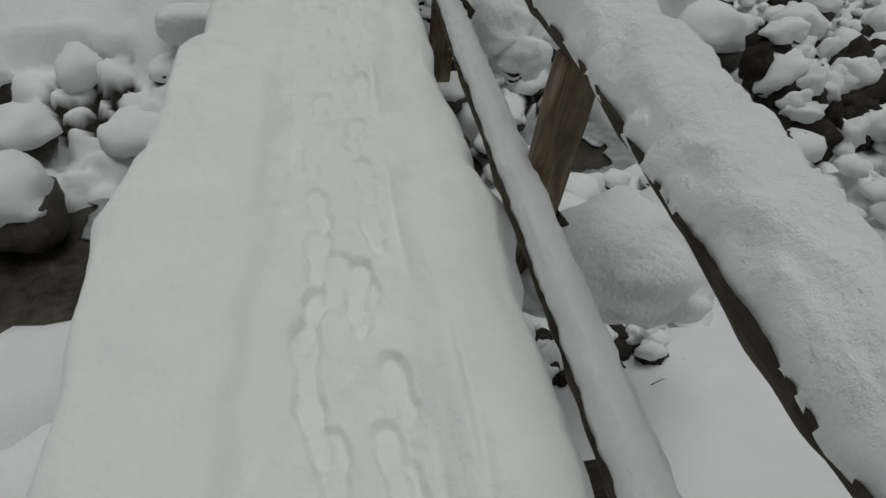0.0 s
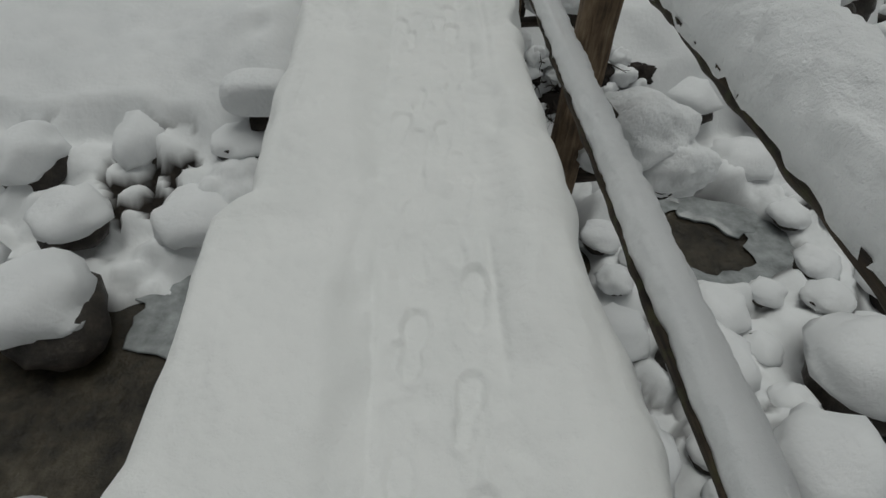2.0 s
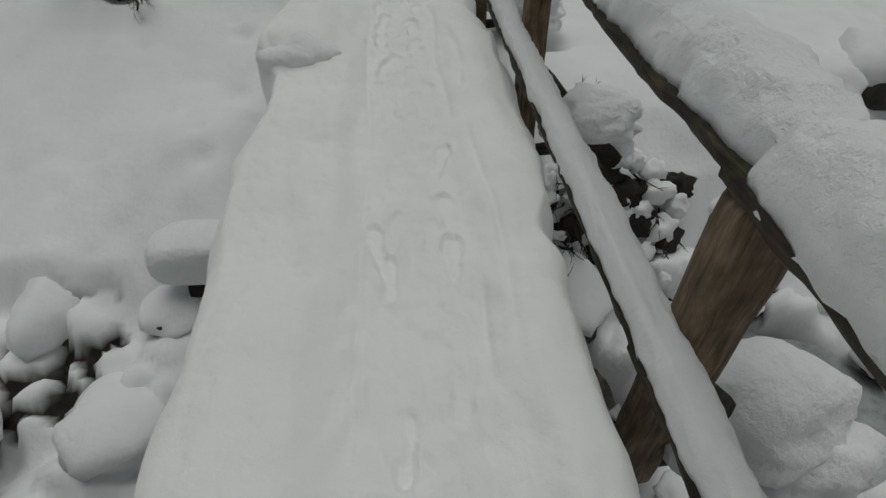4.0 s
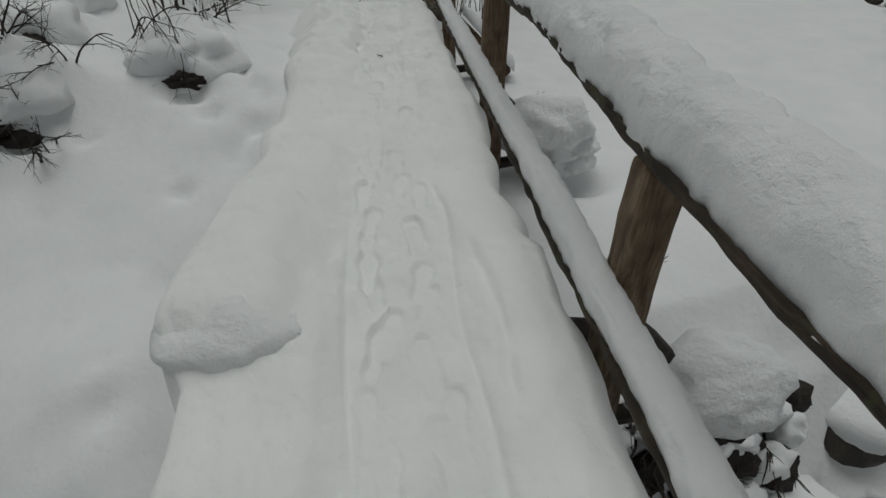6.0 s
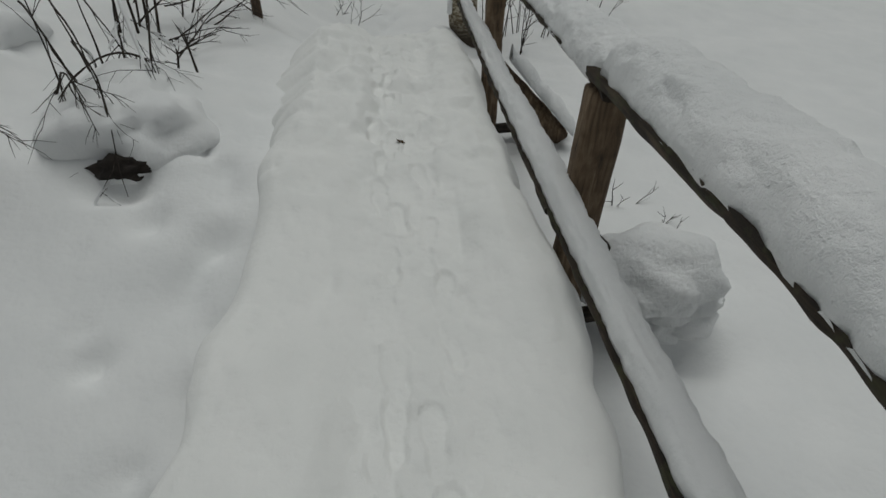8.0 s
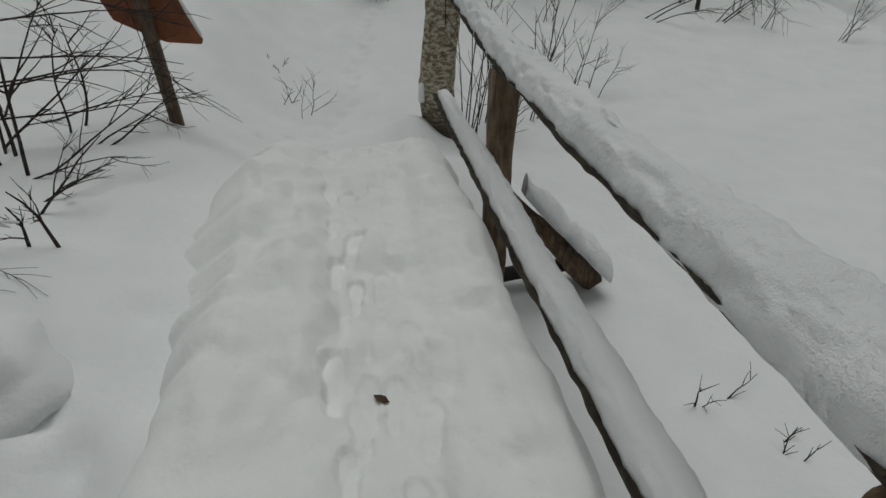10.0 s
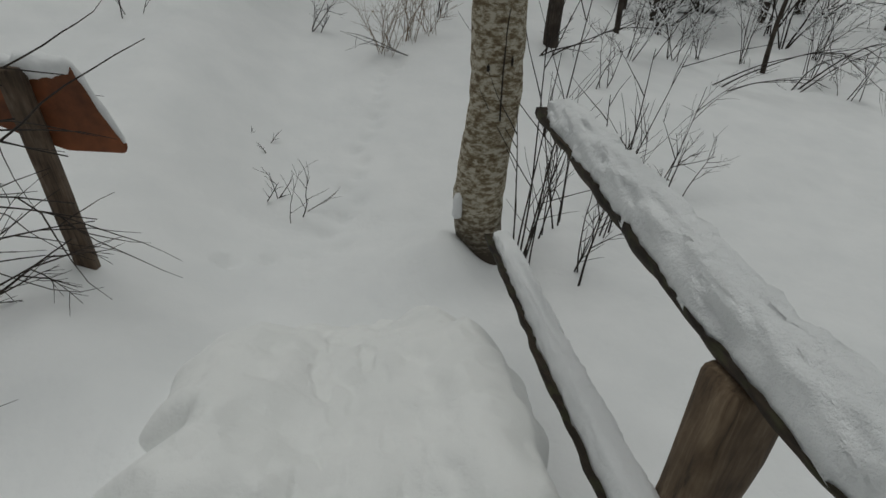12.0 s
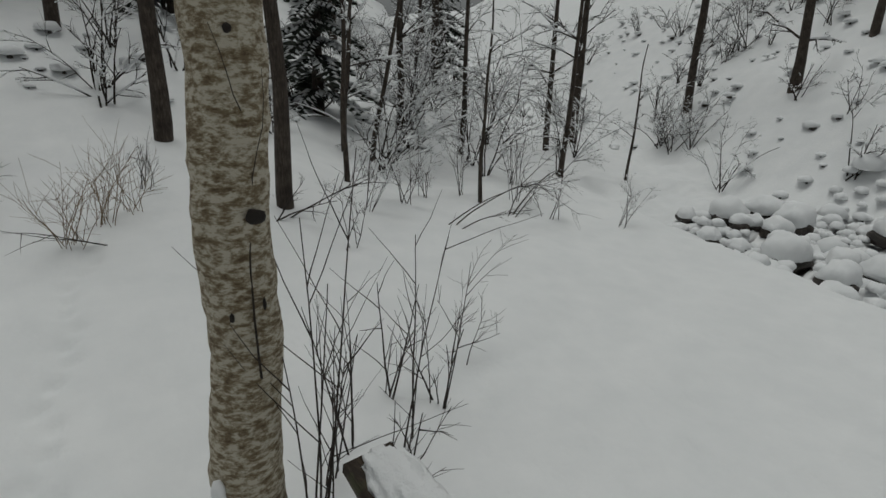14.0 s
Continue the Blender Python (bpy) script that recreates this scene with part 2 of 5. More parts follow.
def box_bm(sx, sy, sz, bevel=0.01, seed=0, rough=0.0, cuts=0):
    """A bevelled timber, its base at z = 0, with slightly uneven faces."""
    bm = bmesh.new()
    bmesh.ops.create_cube(bm, size=1)
    bmesh.ops.scale(bm, vec=(sx, sy, sz), verts=bm.verts)
    bmesh.ops.translate(bm, vec=(0, 0, sz / 2), verts=bm.verts)
    if bevel:
        bmesh.ops.bevel(bm, geom=list(bm.edges), offset=bevel, segments=2, affect="EDGES", profile=0.6)
    if cuts:
        long = [e for e in bm.edges if e.calc_length() > max(sx, sy, sz) * 0.6]
        bmesh.ops.subdivide_edges(bm, edges=long, cuts=cuts, use_grid_fill=True)
    if rough:
        for v in bm.verts:
            q = v.co * 4 + Vector((seed * 5.7, seed * 2.1, 0))
            v.co += Vector((noise.noise(q), noise.noise(q + Vector((9, 0, 0))), 0)) * rough
    return bm


ICO = {}


def ico(subdiv):
    if subdiv not in ICO:
        bm = bmesh.new()
        bmesh.ops.create_icosphere(bm, subdivisions=subdiv, radius=1)
        bm.verts.ensure_lookup_table()
        ICO[subdiv] = (np.array([v.co[:] for v in bm.verts]), [tuple(v.index for v in f.verts) for f in bm.faces])
        bm.free()
    return ICO[subdiv]


def lump(seed, subdiv=3, amount=0.2, flat=0.35, freq=1.2):
    """A rounded uneven lump of unit size; its underside is flattened."""
    v, f = ico(subdiv)
    out = []
    for p in v:
        q = Vector(p) * freq + Vector((seed * 7.3, seed * 3.7, seed * 1.9))
        r = 1 + amount * noise.noise(q) + amount * 0.4 * noise.noise(q * 2.6)
        x, y, z = p * r
        out.append((x, y, z if z > 0 else z * flat))
    return np.array(out), f


# ---- the lie of the land ----
CREEK_X = np.interp(np.linspace(0, 11, 340), np.arange(12), [-40, -14, -6, -2, 2, 5, 8.8, 12.6, 14.6, 17.5, 23, 40])
CREEK_Y = np.interp(np.linspace(0, 11, 340), np.arange(12), [10, 5.6, 4.5, 4.4, 4.6, 5.0, 6.8, 11, 17, 26, 42, 90])


def creek_offset(x, y):
    """Signed distance from the stream's middle line: positive on the far bank's side."""
    x, y = np.asarray(x, float), np.asarray(y, float)
    best, sign = np.full(x.shape, 1e9), np.ones(x.shape)
    for k in range(len(CREEK_X) - 1):
        ax, ay, bx, by = CREEK_X[k], CREEK_Y[k], CREEK_X[k + 1], CREEK_Y[k + 1]
        dx, dy = bx - ax, by - ay
        t = np.clip(((x - ax) * dx + (y - ay) * dy) / (dx * dx + dy * dy), 0, 1)
        ex, ey = x - ax - t * dx, y - ay - t * dy
        d = np.hypot(ex, ey)
        near = d < best
        best = np.where(near, d, best)
        sign = np.where(near, np.where(dx * ey - dy * ex >= 0, 1, -1), sign)
    return best * sign


MOUNDS = [(-1.42, 11.62, 0.62), (-2.75, 10.95, 0.52), (-2.95, 12.0, 0.5), (-3.7, 11.1, 0.6), (-3.1, 13.0, 0.5)]
TRACKS = []
track_rng = random.Random(9)
for i in range(26):
    TRACKS.append((0.2 + 0.055 * i + track_rng.uniform(-0.12, 0.12), 15.2 + 0.24 * i, 0.09, 0.08))
for i in range(22):
    TRACKS.append((-0.55 - track_rng.uniform(0, 0.35) - (0.5 if i % 5 == 0 else 0), 7.9 + 0.19 * i, track_rng.uniform(0.07, 0.13), track_rng.uniform(0.06, 0.14)))
for i in range(14):
    TRACKS.append((track_rng.uniform(-2.4, -0.9), track_rng.uniform(8.0, 10.6), track_rng.uniform(0.04, 0.07), track_rng.uniform(0.03, 0.06)))
TRACKS += [(-0.12, 15.60, 0.055, 0.12), (-0.41, 15.45, 0.065, 0.13), (0.10, 15.75, 0.05, 0.07)]


def bed_z(y):
    """The stream bed climbs upstream."""
    return -2.50 + 0.10 * np.clip(y - 8, 0, 60)


def pools(x, y):
    return np.clip(sstep(1.25, 0.75, np.hypot((x + 2.0) / 1.7, (y - 4.15) / 0.85)) + sstep(1.2, 0.8, np.hypot((x - 3.75) / 0.95, (y - 5.9) / 0.75)) + 0.8 * sstep(1.2, 0.8, np.hypot((x - 1.6) / 0.8, (y - 5.8) / 0.9)), 0, 1)


def cells(x, y, size, s=0):
    """Distances to the nearest and the second nearest of scattered points."""
    x, y = x / size, y / size
    ix, iy = np.floor(x).astype(int), np.floor(y).astype(int)
    near, second = np.full(x.shape, 9.0), np.full(x.shape, 9.0)
    for a_ in (-1, 0, 1):
        for b_ in (-1, 0, 1):
            cx, cy = ix + a_, iy + b_
            d = np.hypot(cx + LATTICE[s][cx % 256, cy % 256] - x, cy + LATTICE[s + 1][cx % 256, cy % 256] - y)
            second = np.where(d < near, near, np.minimum(second, d))
            near = np.minimum(near, d)
    return near, second


def pillows(x, y):
    """Height of the snow pillows over the stream's stones, and where dark gaps open between them."""
    xx, yy_ = x + 0.06 * vnoise(x * 4, y * 4, 1), y + 0.06 * vnoise(x * 4, y * 4, 2)
    near, second = cells(xx, yy_, 0.40, 2)
    n2, s2 = cells(xx, yy_, 0.95, 4)
    gap = second - near
    zone = sstep(2.7, 2.2, np.abs(creek_offset(x, y))) * sstep(-7.0, -5.5, x) * sstep(19.5, 16.0, y) * (1 - np.clip(3 * pools(x, y), 0, 1)) * sstep(1.1, 1.65, np.hypot((x + 2.0) / 1.7, (y - 4.15) / 0.85))
    calm = 1 - 0.55 * sstep(1.0, 2.0, x) * sstep(6.3, 5.6, y)
    high = zone * calm * (0.09 * sstep(0.0, 0.4, gap) + 0.16 * sstep(0.0, 0.6, s2 - n2))
    slots = zone * sstep(0.26, 0.10, gap) * sstep(-0.02, 0.16, vnoise(x * 1.9, y * 1.9, 5) + 0.25 * vnoise(x * 6, y * 6, 3)) * calm
    return high - 0.06 * slots, slots


def land(x, y, fine=True):
    x, y = np.asarray(x, float), np.asarray(y, float)
    d = creek_offset(x, y)
    wob = 0.25 * fbm(x * 0.6, y * 0.6, 3, 1)
    dd = d + wob * sstep(0.8, 2.0, np.abs(d)) * (1 - 0.7 * bump(x, y, 0.5, 12, 3, 5))
    left = np.interp(dd, [-20, 0.9, 1.5, 2.1, 2.5, 2.75, 4.9, 5.8, 6.7, 8.0, 14, 40], [-2.78, -2.78, -2.46, -2.18, -1.95, -1.58, -0.84, -0.58, -0.26, -0.17, -0.15, 0.5])
    right = np.interp(dd, [-20, 1.5, 2.5, 3.0, 3.5, 4.2, 40], [-2.78, -2.78, -2.4, -1.5, -1.0, -0.88, -0.85])
    split = 0.7 - 1.45 * sstep(12.6, 15.2, y)
    w = sstep(split - 0.8, split + 0.8, x)
    inner = left * (1 - w) + right * w
    inner = inner + 0.2 * np.maximum(0, y - 16.2) * (1 - 0.8 * sstep(3.5, 9, x))
    inner = inner + 0.28 * np.maximum(0, y - 24) + 0.22 * np.maximum(0, -2.2 - x) * sstep(8.5, 13, y)
    outer = np.interp(-dd, [-20, 1.2, 1.9, 2.6, 3.5, 5.0, 6.5], [-2.78, -2.78, -2.35, -1.75, -1.35, -0.9, -0.55])
    outer = outer + np.clip(-dd - 3.2, 0, 20) * (0.12 + 0.5 * sstep(4, 9, x))
    z = np.where(dd > 0, inner, outer)
    z = np.maximum(z, bed_z(y) + 0.22 * fbm(x * 1.7, y * 1.7, 3, 4) + 0.05 * vnoise(x * 5, y * 5, 2)) - 0.40 * pools(x, y)
    if fine:
        z = z + pillows(x, y)[0] - 0.26 * bump(x, y, -1.5, 5.3, 0.8, 0.42)
        far = sstep(18, 40, np.hypot(x, y - 10))
        calm = 0.35 + 0.65 * sstep(-0.4, -1.6, z)
        z = z + 0.10 * calm * fbm(x * 1.1, y * 1.1, 4, 3) + 0.025 * calm * vnoise(x * 4.5, y * 4.5, 5) + far * 1.6 * fbm(x * 0.08, y * 0.08, 3, 6)
        z = z + 0.5 * sstep(3, 9, -dd) * fbm(x * 0.45, y * 0.45, 3, 2) * sstep(4, 8, x)
        z = z - 0.28 * bump(x, y, 2.32, 9.78, 0.26, 0.17)
        z = z + 0.30 * bump(x, y, -1.4, 8.0, 0.6, 0.7)
        for mx, my, mr in MOUNDS:
            z = z + 0.75 * mr * bump(x, y, mx, my + 0.35 * mr, 1.0 * mr, 0.85 * mr)
            z = z - 0.20 * bump(x, y, mx + 0.14 * mr, my - 0.95 * mr, 0.40 * mr, 0.22 * mr)
        z = z + 0.30 * bump(x, y, 1.30, 15.45, 0.34, 0.45) - 0.17 * bump(x, y, 1.90, 15.3, 0.5, 0.4)
        for tx0, ty0, tr, td in TRACKS:
            z = z - td * np.exp(-((x - tx0) ** 2 + (y - ty0) ** 2) / tr ** 2)
        z = z + 0.14 * bump(x, y, 0.45, 15.2, 0.9, 0.55)
        z = z - 0.05 * sstep(0.6, 0, np.abs(x - 0.45 - 0.15 * np.sin(y))) * sstep(14.6, 15.4, y)
    return z


def land_z(x, y):
    return float(land(np.array([x]), np.array([y]))[0])


# ---- ground ----
def axis(lo, hi, step, far, grow):
    mid = np.arange(lo, hi + 1e-6, step)
    tail, s, p = [], step, 0.0
    while p < far:
        s *= grow
        p += s
        tail.append(p)
    tail = np.array(tail)
    return np.concatenate([lo - tail[::-1], mid, hi + tail])


gx, gy = axis(-5, 9.5, 0.055, 260, 1.09), axis(-2.5, 21, 0.055, 260, 1.09)
GX, GY = np.meshgrid(gx, gy, indexing="ij")
GZ = land(GX, GY)
ground = mesh_object("ground", np.stack([GX.ravel(), GY.ravel(), GZ.ravel()], 1), grid_faces(len(gx), len(gy)), GROUND)
tagged(ground, "snow-covered stream valley with soft untouched drifts", "ground", kind="structure")

BARE = sstep(19.5, 16.0, GY) * sstep(-7.0, -5.5, GX) * sstep(2.45, 2.15, np.abs(creek_offset(GX, GY)) + 0.45 * fbm(GX * 1.3, GY * 1.3, 3, 5))
BARE = np.clip(BARE * 1.2 * pools(GX, GY) + 1.5 * pillows(GX, GY)[1], 0, 1)
mask = ground.data.attributes.new("bare", "FLOAT", "POINT")
mask.data.foreach_set("value", BARE.ravel().astype(np.float32))

# ---- stream water ----
WATER_Z = -2.66
k = np.arange(0, 340, 4)
tx, ty = np.gradient(CREEK_X[k]), np.gradient(CREEK_Y[k])
tl = np.hypot(tx, ty)
side = np.linspace(-2.3, 2.3, 7)
wx = CREEK_X[k][:, None] - (ty / tl)[:, None] * side
wy = CREEK_Y[k][:, None] + (tx / tl)[:, None] * side
water = mesh_object("water", np.stack([wx.ravel(), wy.ravel(), (WATER_Z + bed_z(wy) - bed_z(0) - 0.6 * sstep(15.5, 18.5, wy) - 0.6 * sstep(-5.5, -7.0, wx)).ravel()], 1), grid_faces(len(k), 7), WATER)
tagged(water, "dark clear stream water between snowy stones", "stream", kind="structure")

# ---- snow on the bridge deck ----
POSTS_Y = [-0.75, 1.93, 4.68, 7.22, 9.95, 12.54]


def deck_left(y):
    base = np.interp(y, [-3, 1.1, 1.95, 2.45, 3.45, 3.6, 4.7, 5.6, 7.05, 7.3, 8.0, 8.8, 10, 11.2, 12, 12.8, 13.6, 15], [-0.26, -0.31, -0.47, -0.35, -0.40, -0.28, -0.26, -0.34, -0.33, -0.44, -0.40, -0.28, -0.23, -0.20, -0.16, -0.20, -0.20, -0.10])
    return base + 0.03 * vnoise(y * 2.1, 0 * y + 3.3, 4) + (0.022 * vnoise(y * 5.3, 0 * y + 1.7, 2) + 0.055 * vnoise(y * 1.7, 0 * y + 4.2, 3)) * sstep(7.8, 9.0, y) * sstep(13.0, 12.0, y)


def deck_right(y):
    base = np.interp(y, [-3, 0.6, 1.9, 2.3, 3.4, 4.4, 5.5, 6.3, 7.8, 7.95, 8.5, 9.3, 10.4, 11.5, 12.6, 13.4, 14.2, 15], [1.23, 1.24, 1.33, 1.24, 1.19, 1.25, 1.23, 1.29, 1.32, 1.24, 1.24, 1.31, 1.27, 1.26, 1.25, 1.27, 1.25, 1.2])
    return base + 0.015 + 0.035 * vnoise(y * 2.6, 0 * y + 8.1, 6) + 0.022 * vnoise(y * 5.7, 0 * y + 2.1, 3)


PRINTS = []
step_rng = random.Random(5)
yy = -1.6
while yy < 14.0:
    for cx in (0.47, 0.69):
        PRINTS.append((cx + step_rng.uniform(-0.07, 0.07), yy + (0.17 if cx > 0.6 else 0) + step_rng.uniform(-0.10, 0.10), step_rng.uniform(-0.25, 0.25), step_rng.choice([0.003, 0.007, 0.012, 0.019]), step_rng.uniform(0.85, 1.08), step_rng.uniform(-0.05, 0.05)))
    yy += step_rng.uniform(0.13, 0.27)


def deck_top(x, y):
    """Height of the trodden snow on the deck."""
    cl = 0.30 + 0.10 * sstep(7, 12.5, y) + 0.045 * vnoise(y * 1.9, 0 * y, 1)
    cr = 0.82 + 0.05 * sstep(8, 12, y) + 0.05 * vnoise(y * 1.7, 0 * y + 4, 2)
    trench = sstep(cl - 0.13, cl + 0.05, x) * (1 - sstep(cr - 0.06, cr + 0.16, x))
    z = 0.07 - 0.075 * trench
    z = z + (0.036 + 0.03 * (1 - trench)) * fbm(x * 2.2, y * 1.5, 4, 2) + 0.022 * (1 - trench) * np.clip(vnoise(x * 3.1 + 5, y * 2.4, 7), -0.4, 1) * (0.7 + 0.5 * sstep(6.0, 8.5, y)) + trench * (0.016 * vnoise(x * 7, y * 5, 3) + 0.011 * vnoise(x * 16, y * 13, 4)) + 0.006 * vnoise(x * 15, y * 1.1, 6) * sstep(0.0, 0.3, x) * (1 - trench) + 0.003 * vnoise(x * 30, y * 26, 5)
    z = z + 0.035 * bump(x, 0 * y, -0.1, 0, 0.3, 1) * (0.6 + 0.8 * vnoise(y * 0.8, 0 * y + 2, 5))
    z = z - 0.016 * np.exp(-((x - 0.345 - 0.03 * vnoise(y * 0.8, 0 * y + 9, 3)) / 0.018) ** 2) * sstep(-0.3, 0.3, vnoise(y * 1.3, 0 * y + 6, 2)) * sstep(11.0, 9.0, y)
    z = z - 0.022 * np.exp(-((x - 0.93 - 0.06 * vnoise(y * 1.1, 0 * y, 6)) / 0.022) ** 2) * sstep(-0.1, 0.5, vnoise(y * 1.2, 0 * y + 3, 1)) * sstep(11.0, 9.0, y) - 0.022 * np.exp(-((x - 0.84 - 0.05 * vnoise(y * 1.5, 0 * y + 5, 7)) / 0.017) ** 2) * sstep(-0.1, 0.4, vnoise(y * 1.6, 0 * y + 8, 4)) * sstep(11.0, 9.0, y)
    z = z + 0.13 * sstep(7.08, 7.40, y + 0.05 * vnoise(x * 5, y * 0, 3)) * sstep(0.24, -0.04, x) * (1 - 0.8 * sstep(7.5, 9.0, y)) + 0.02 * sstep(3.42, 3.52, y) * sstep(0.2, 0.0, x) * (1 - sstep(3.6, 5.5, y))
    z = z + 0.05 * sstep(7.85, 7.7, y) * sstep(6.9, 7.6, y) * sstep(0.95, 1.1, x)
    z = z - 0.03 * sstep(0.15, 0.8, vnoise(x * 2.3 + 11, y * 1.5, 1) + 0.25 * vnoise(x * 7, y * 5, 3)) * (1 - trench)
    for px, py, turn, deep, size, tip in PRINTS:
        rows = np.nonzero(np.abs(np.broadcast_to(y, z.shape).reshape(z.shape[0], -1)[:, 0] - py) < 0.24)[0]
        if len(rows) == 0:
            continue
        sl = slice(rows[0], rows[-1] + 1)
        xs, ys, zs = np.broadcast_to(x, z.shape)[sl], np.broadcast_to(y, z.shape)[sl], z[sl]
        u = ((xs - px) * math.cos(turn) + (ys - py) * math.sin(turn)) / size
        v = (-(xs - px) * math.sin(turn) + (ys - py) * math.cos(turn)) / size
        waist = 0.041 + 0.013 * sstep(-0.02, 0.07, v) - 0.007 * np.exp(-((v + 0.03) / 0.035) ** 2)
        r = np.maximum(np.abs(u) / waist, 0) ** 2.6 + np.abs(v / 0.148) ** 3.4
        floor_z = -deep - 0.012 + 0.6 * tip * v + 0.0022 * np.sign(np.sin(v * 230)) * sstep(1.0, 0.6, r)
        m = 0.8 * sstep(1.12, 0.86, r)
        z[sl] = zs * (1 - m) + floor_z * m + (0.004 + 0.2 * deep) * np.exp(-((r - 1.35) / 0.25) ** 2)
    for px, py, rx, ry, deep in ((0.93, 4.2, 0.05, 0.10, 0.05), (0.93, 4.42, 0.07, 0.16, 0.03), (0.95, 6.95, 0.03, 0.1, 0.04), (0.1, 6.2, 0.08, 0.05, 0.03), (-0.02, 5.6, 0.1, 0.1, 0.03), (0.2, 9.6, 0.05, 0.1, 0.04), (0.02, 8.7, 0.12, 0.14, 0.04), (1.0, 2.0, 0.06, 0.2, 0.03)):
        z = z - deep * bump(x, y, px, py, rx, ry)
    rim = y + 0.22 * np.abs(x - 0.5) ** 2 + 0.10 * vnoise(x * 2.4, y * 0.8, 2)
    z = z - 0.30 * sstep(12.9, 14.4, rim) - 0.70 * sstep(13.8, 15.3, rim)
    z = z + 0.034 * sstep(9.0, 11.5, y) * sstep(15.1, 14.3, y) * (vnoise(x * 5, y * 5, 1) + 0.7 * vnoise(x * 11, y * 10, 3))
    z = z - 0.14 * bump(x, y, -0.10, 13.25, 0.06, 0.08) - 0.10 * bump(x, y, -0.02, 11.85, 0.05, 0.10) - 0.06 * bump(x, y, 0.02, 12.2, 0.10, 0.22)
    return z


ny = 1300
vy = np.linspace(-2.6, 15.1, ny)
nt, ns = 124, 16
VY = vy[:, None]
L, R = deck_left(VY), deck_right(VY)
tt = np.linspace(0, 1, nt)[None]
rnd = 0.13
flank = sstep(10.6, 12.4, VY) * (1 - 0.85 * sstep(12.0, 14.2, VY))
top_x = (L + rnd * 0.75) + (R - L - rnd * 1.5) * tt
top_z = deck_top(top_x, VY + 0 * tt)
edge = np.minimum(top_x - L, R - top_x)
top_z = top_z - 0.055 * np.clip(1 - edge / 0.30, 0, 1) ** 2
a = np.linspace(0, 1, ns + 1)[None]


def flank_curve(x_top, z_top, out, reach, soft=0.0):
    ang = a * np.pi * 0.78
    x = x_top + out * (rnd * 0.75) * np.sin(ang) * (1 + 0.35 * a)
    z = z_top - (0.16 * (1 - np.cos(ang)) + 0.12 * a ** 2) * (1 - 0.75 * soft)
    dent = 0.035 * sstep(0.0, 0.45, a) * vnoise(VY * 3.1 + 0 * a, a * 3 + out * 5, 5)
    return x + out * (dent + reach * a ** 1.2), z - reach * (0.9 - 0.15 * soft) * a + 0.03 * soft * sstep(0.0, 0.3, a) * vnoise(VY * 4 + 0 * a, a * 4, 2)


lx, lz = flank_curve(top_x[:, :1], top_z[:, :1], -1, 0.62 * flank, flank)
rx_, rz_ = flank_curve(top_x[:, -1:], top_z[:, -1:], 1, 0.0 * flank + 0.30 * sstep(13.2, 14.2, VY))
px = np.concatenate([lx[:, :0:-1], top_x, rx_[:, 1:]], 1)
pz = np.concatenate([lz[:, :0:-1], top_z, rz_[:, 1:]], 1)
dv = np.stack([px.ravel(), np.repeat(vy, px.shape[1]), pz.ravel()], 1)
nv = px.shape[1]
df = [tuple(q) for q in grid_faces(ny, nv, True)]
df += [tuple(range(nv)), tuple(range((ny - 1) * nv, ny * nv))[::-1]]
deck_snow = mesh_object("deck_snow", dv, [q[::-1] for q in df], PACKED)
tagged(deck_snow, "deep trodden snow on the footbridge, furrowed by boot prints", "snow layer")

# ---- the footbridge under the snow ----
bridge = thing("footbridge", (0, 0, 0), "old timber footbridge of dark planks under deep snow", "footbridge")
for sx in (-0.02, 0.45, 0.92):
    path = [(sx + 0.02 * math.sin(q), q, -0.62) for q in np.linspace(-2.4, 13.7, 30)]
    v, f = tube(path, 0.11, 12, wobble=0.15, seed=sx)
    mesh_object("bearer", v, f, BEAM_WOOD, bridge)
plank_bm = box_bm(1.36, 0.185, 0.05, 0.008)
plank_me = bpy.data.meshes.new("plank")
plank_bm.to_mesh(plank_me)
plank_bm.free()
plank_me.materials.append(BEAM_WOOD)
for i in range(76):
    q = -2.3 + i * 0.205
    if q > 13.2:
        break
    ob = new("plank", plank_me)
    ob.parent = bridge
    ob.location = (0.45 + 0.015 * math.sin(i * 2.3), q, -0.505 + 0.003 * math.sin(i * 5.1))
for q in (POSTS_Y[0], POSTS_Y[1], POSTS_Y[2], POSTS_Y[3]):
    lo = max(land_z(-0.1, q), -2.75)
    for sx in (-0.1, 1.0):
        v, f = tube([(sx, q, lo - 0.3), (sx, q, -0.9)], 0.10, 12, wobble=0.15, seed=q)
        mesh_object("trestle_leg", v, f, BEAM_WOOD, bridge)
# log cribs that carry the bridge on both banks
for q0 in (7.9, 0.9):
    for row in range(4):
        z = -0.86 - row * 0.24
        path = [(qq, q0 + 0.05 * row * (1 if q0 > 4 else -1), z) for qq in np.linspace(-0.25, 1.75, 10)]
        v, f = tube(path, 0.115, 10, wobble=0.2, seed=row + q0)
        mesh_object("crib_log", v, f, BEAM_WOOD, bridge)


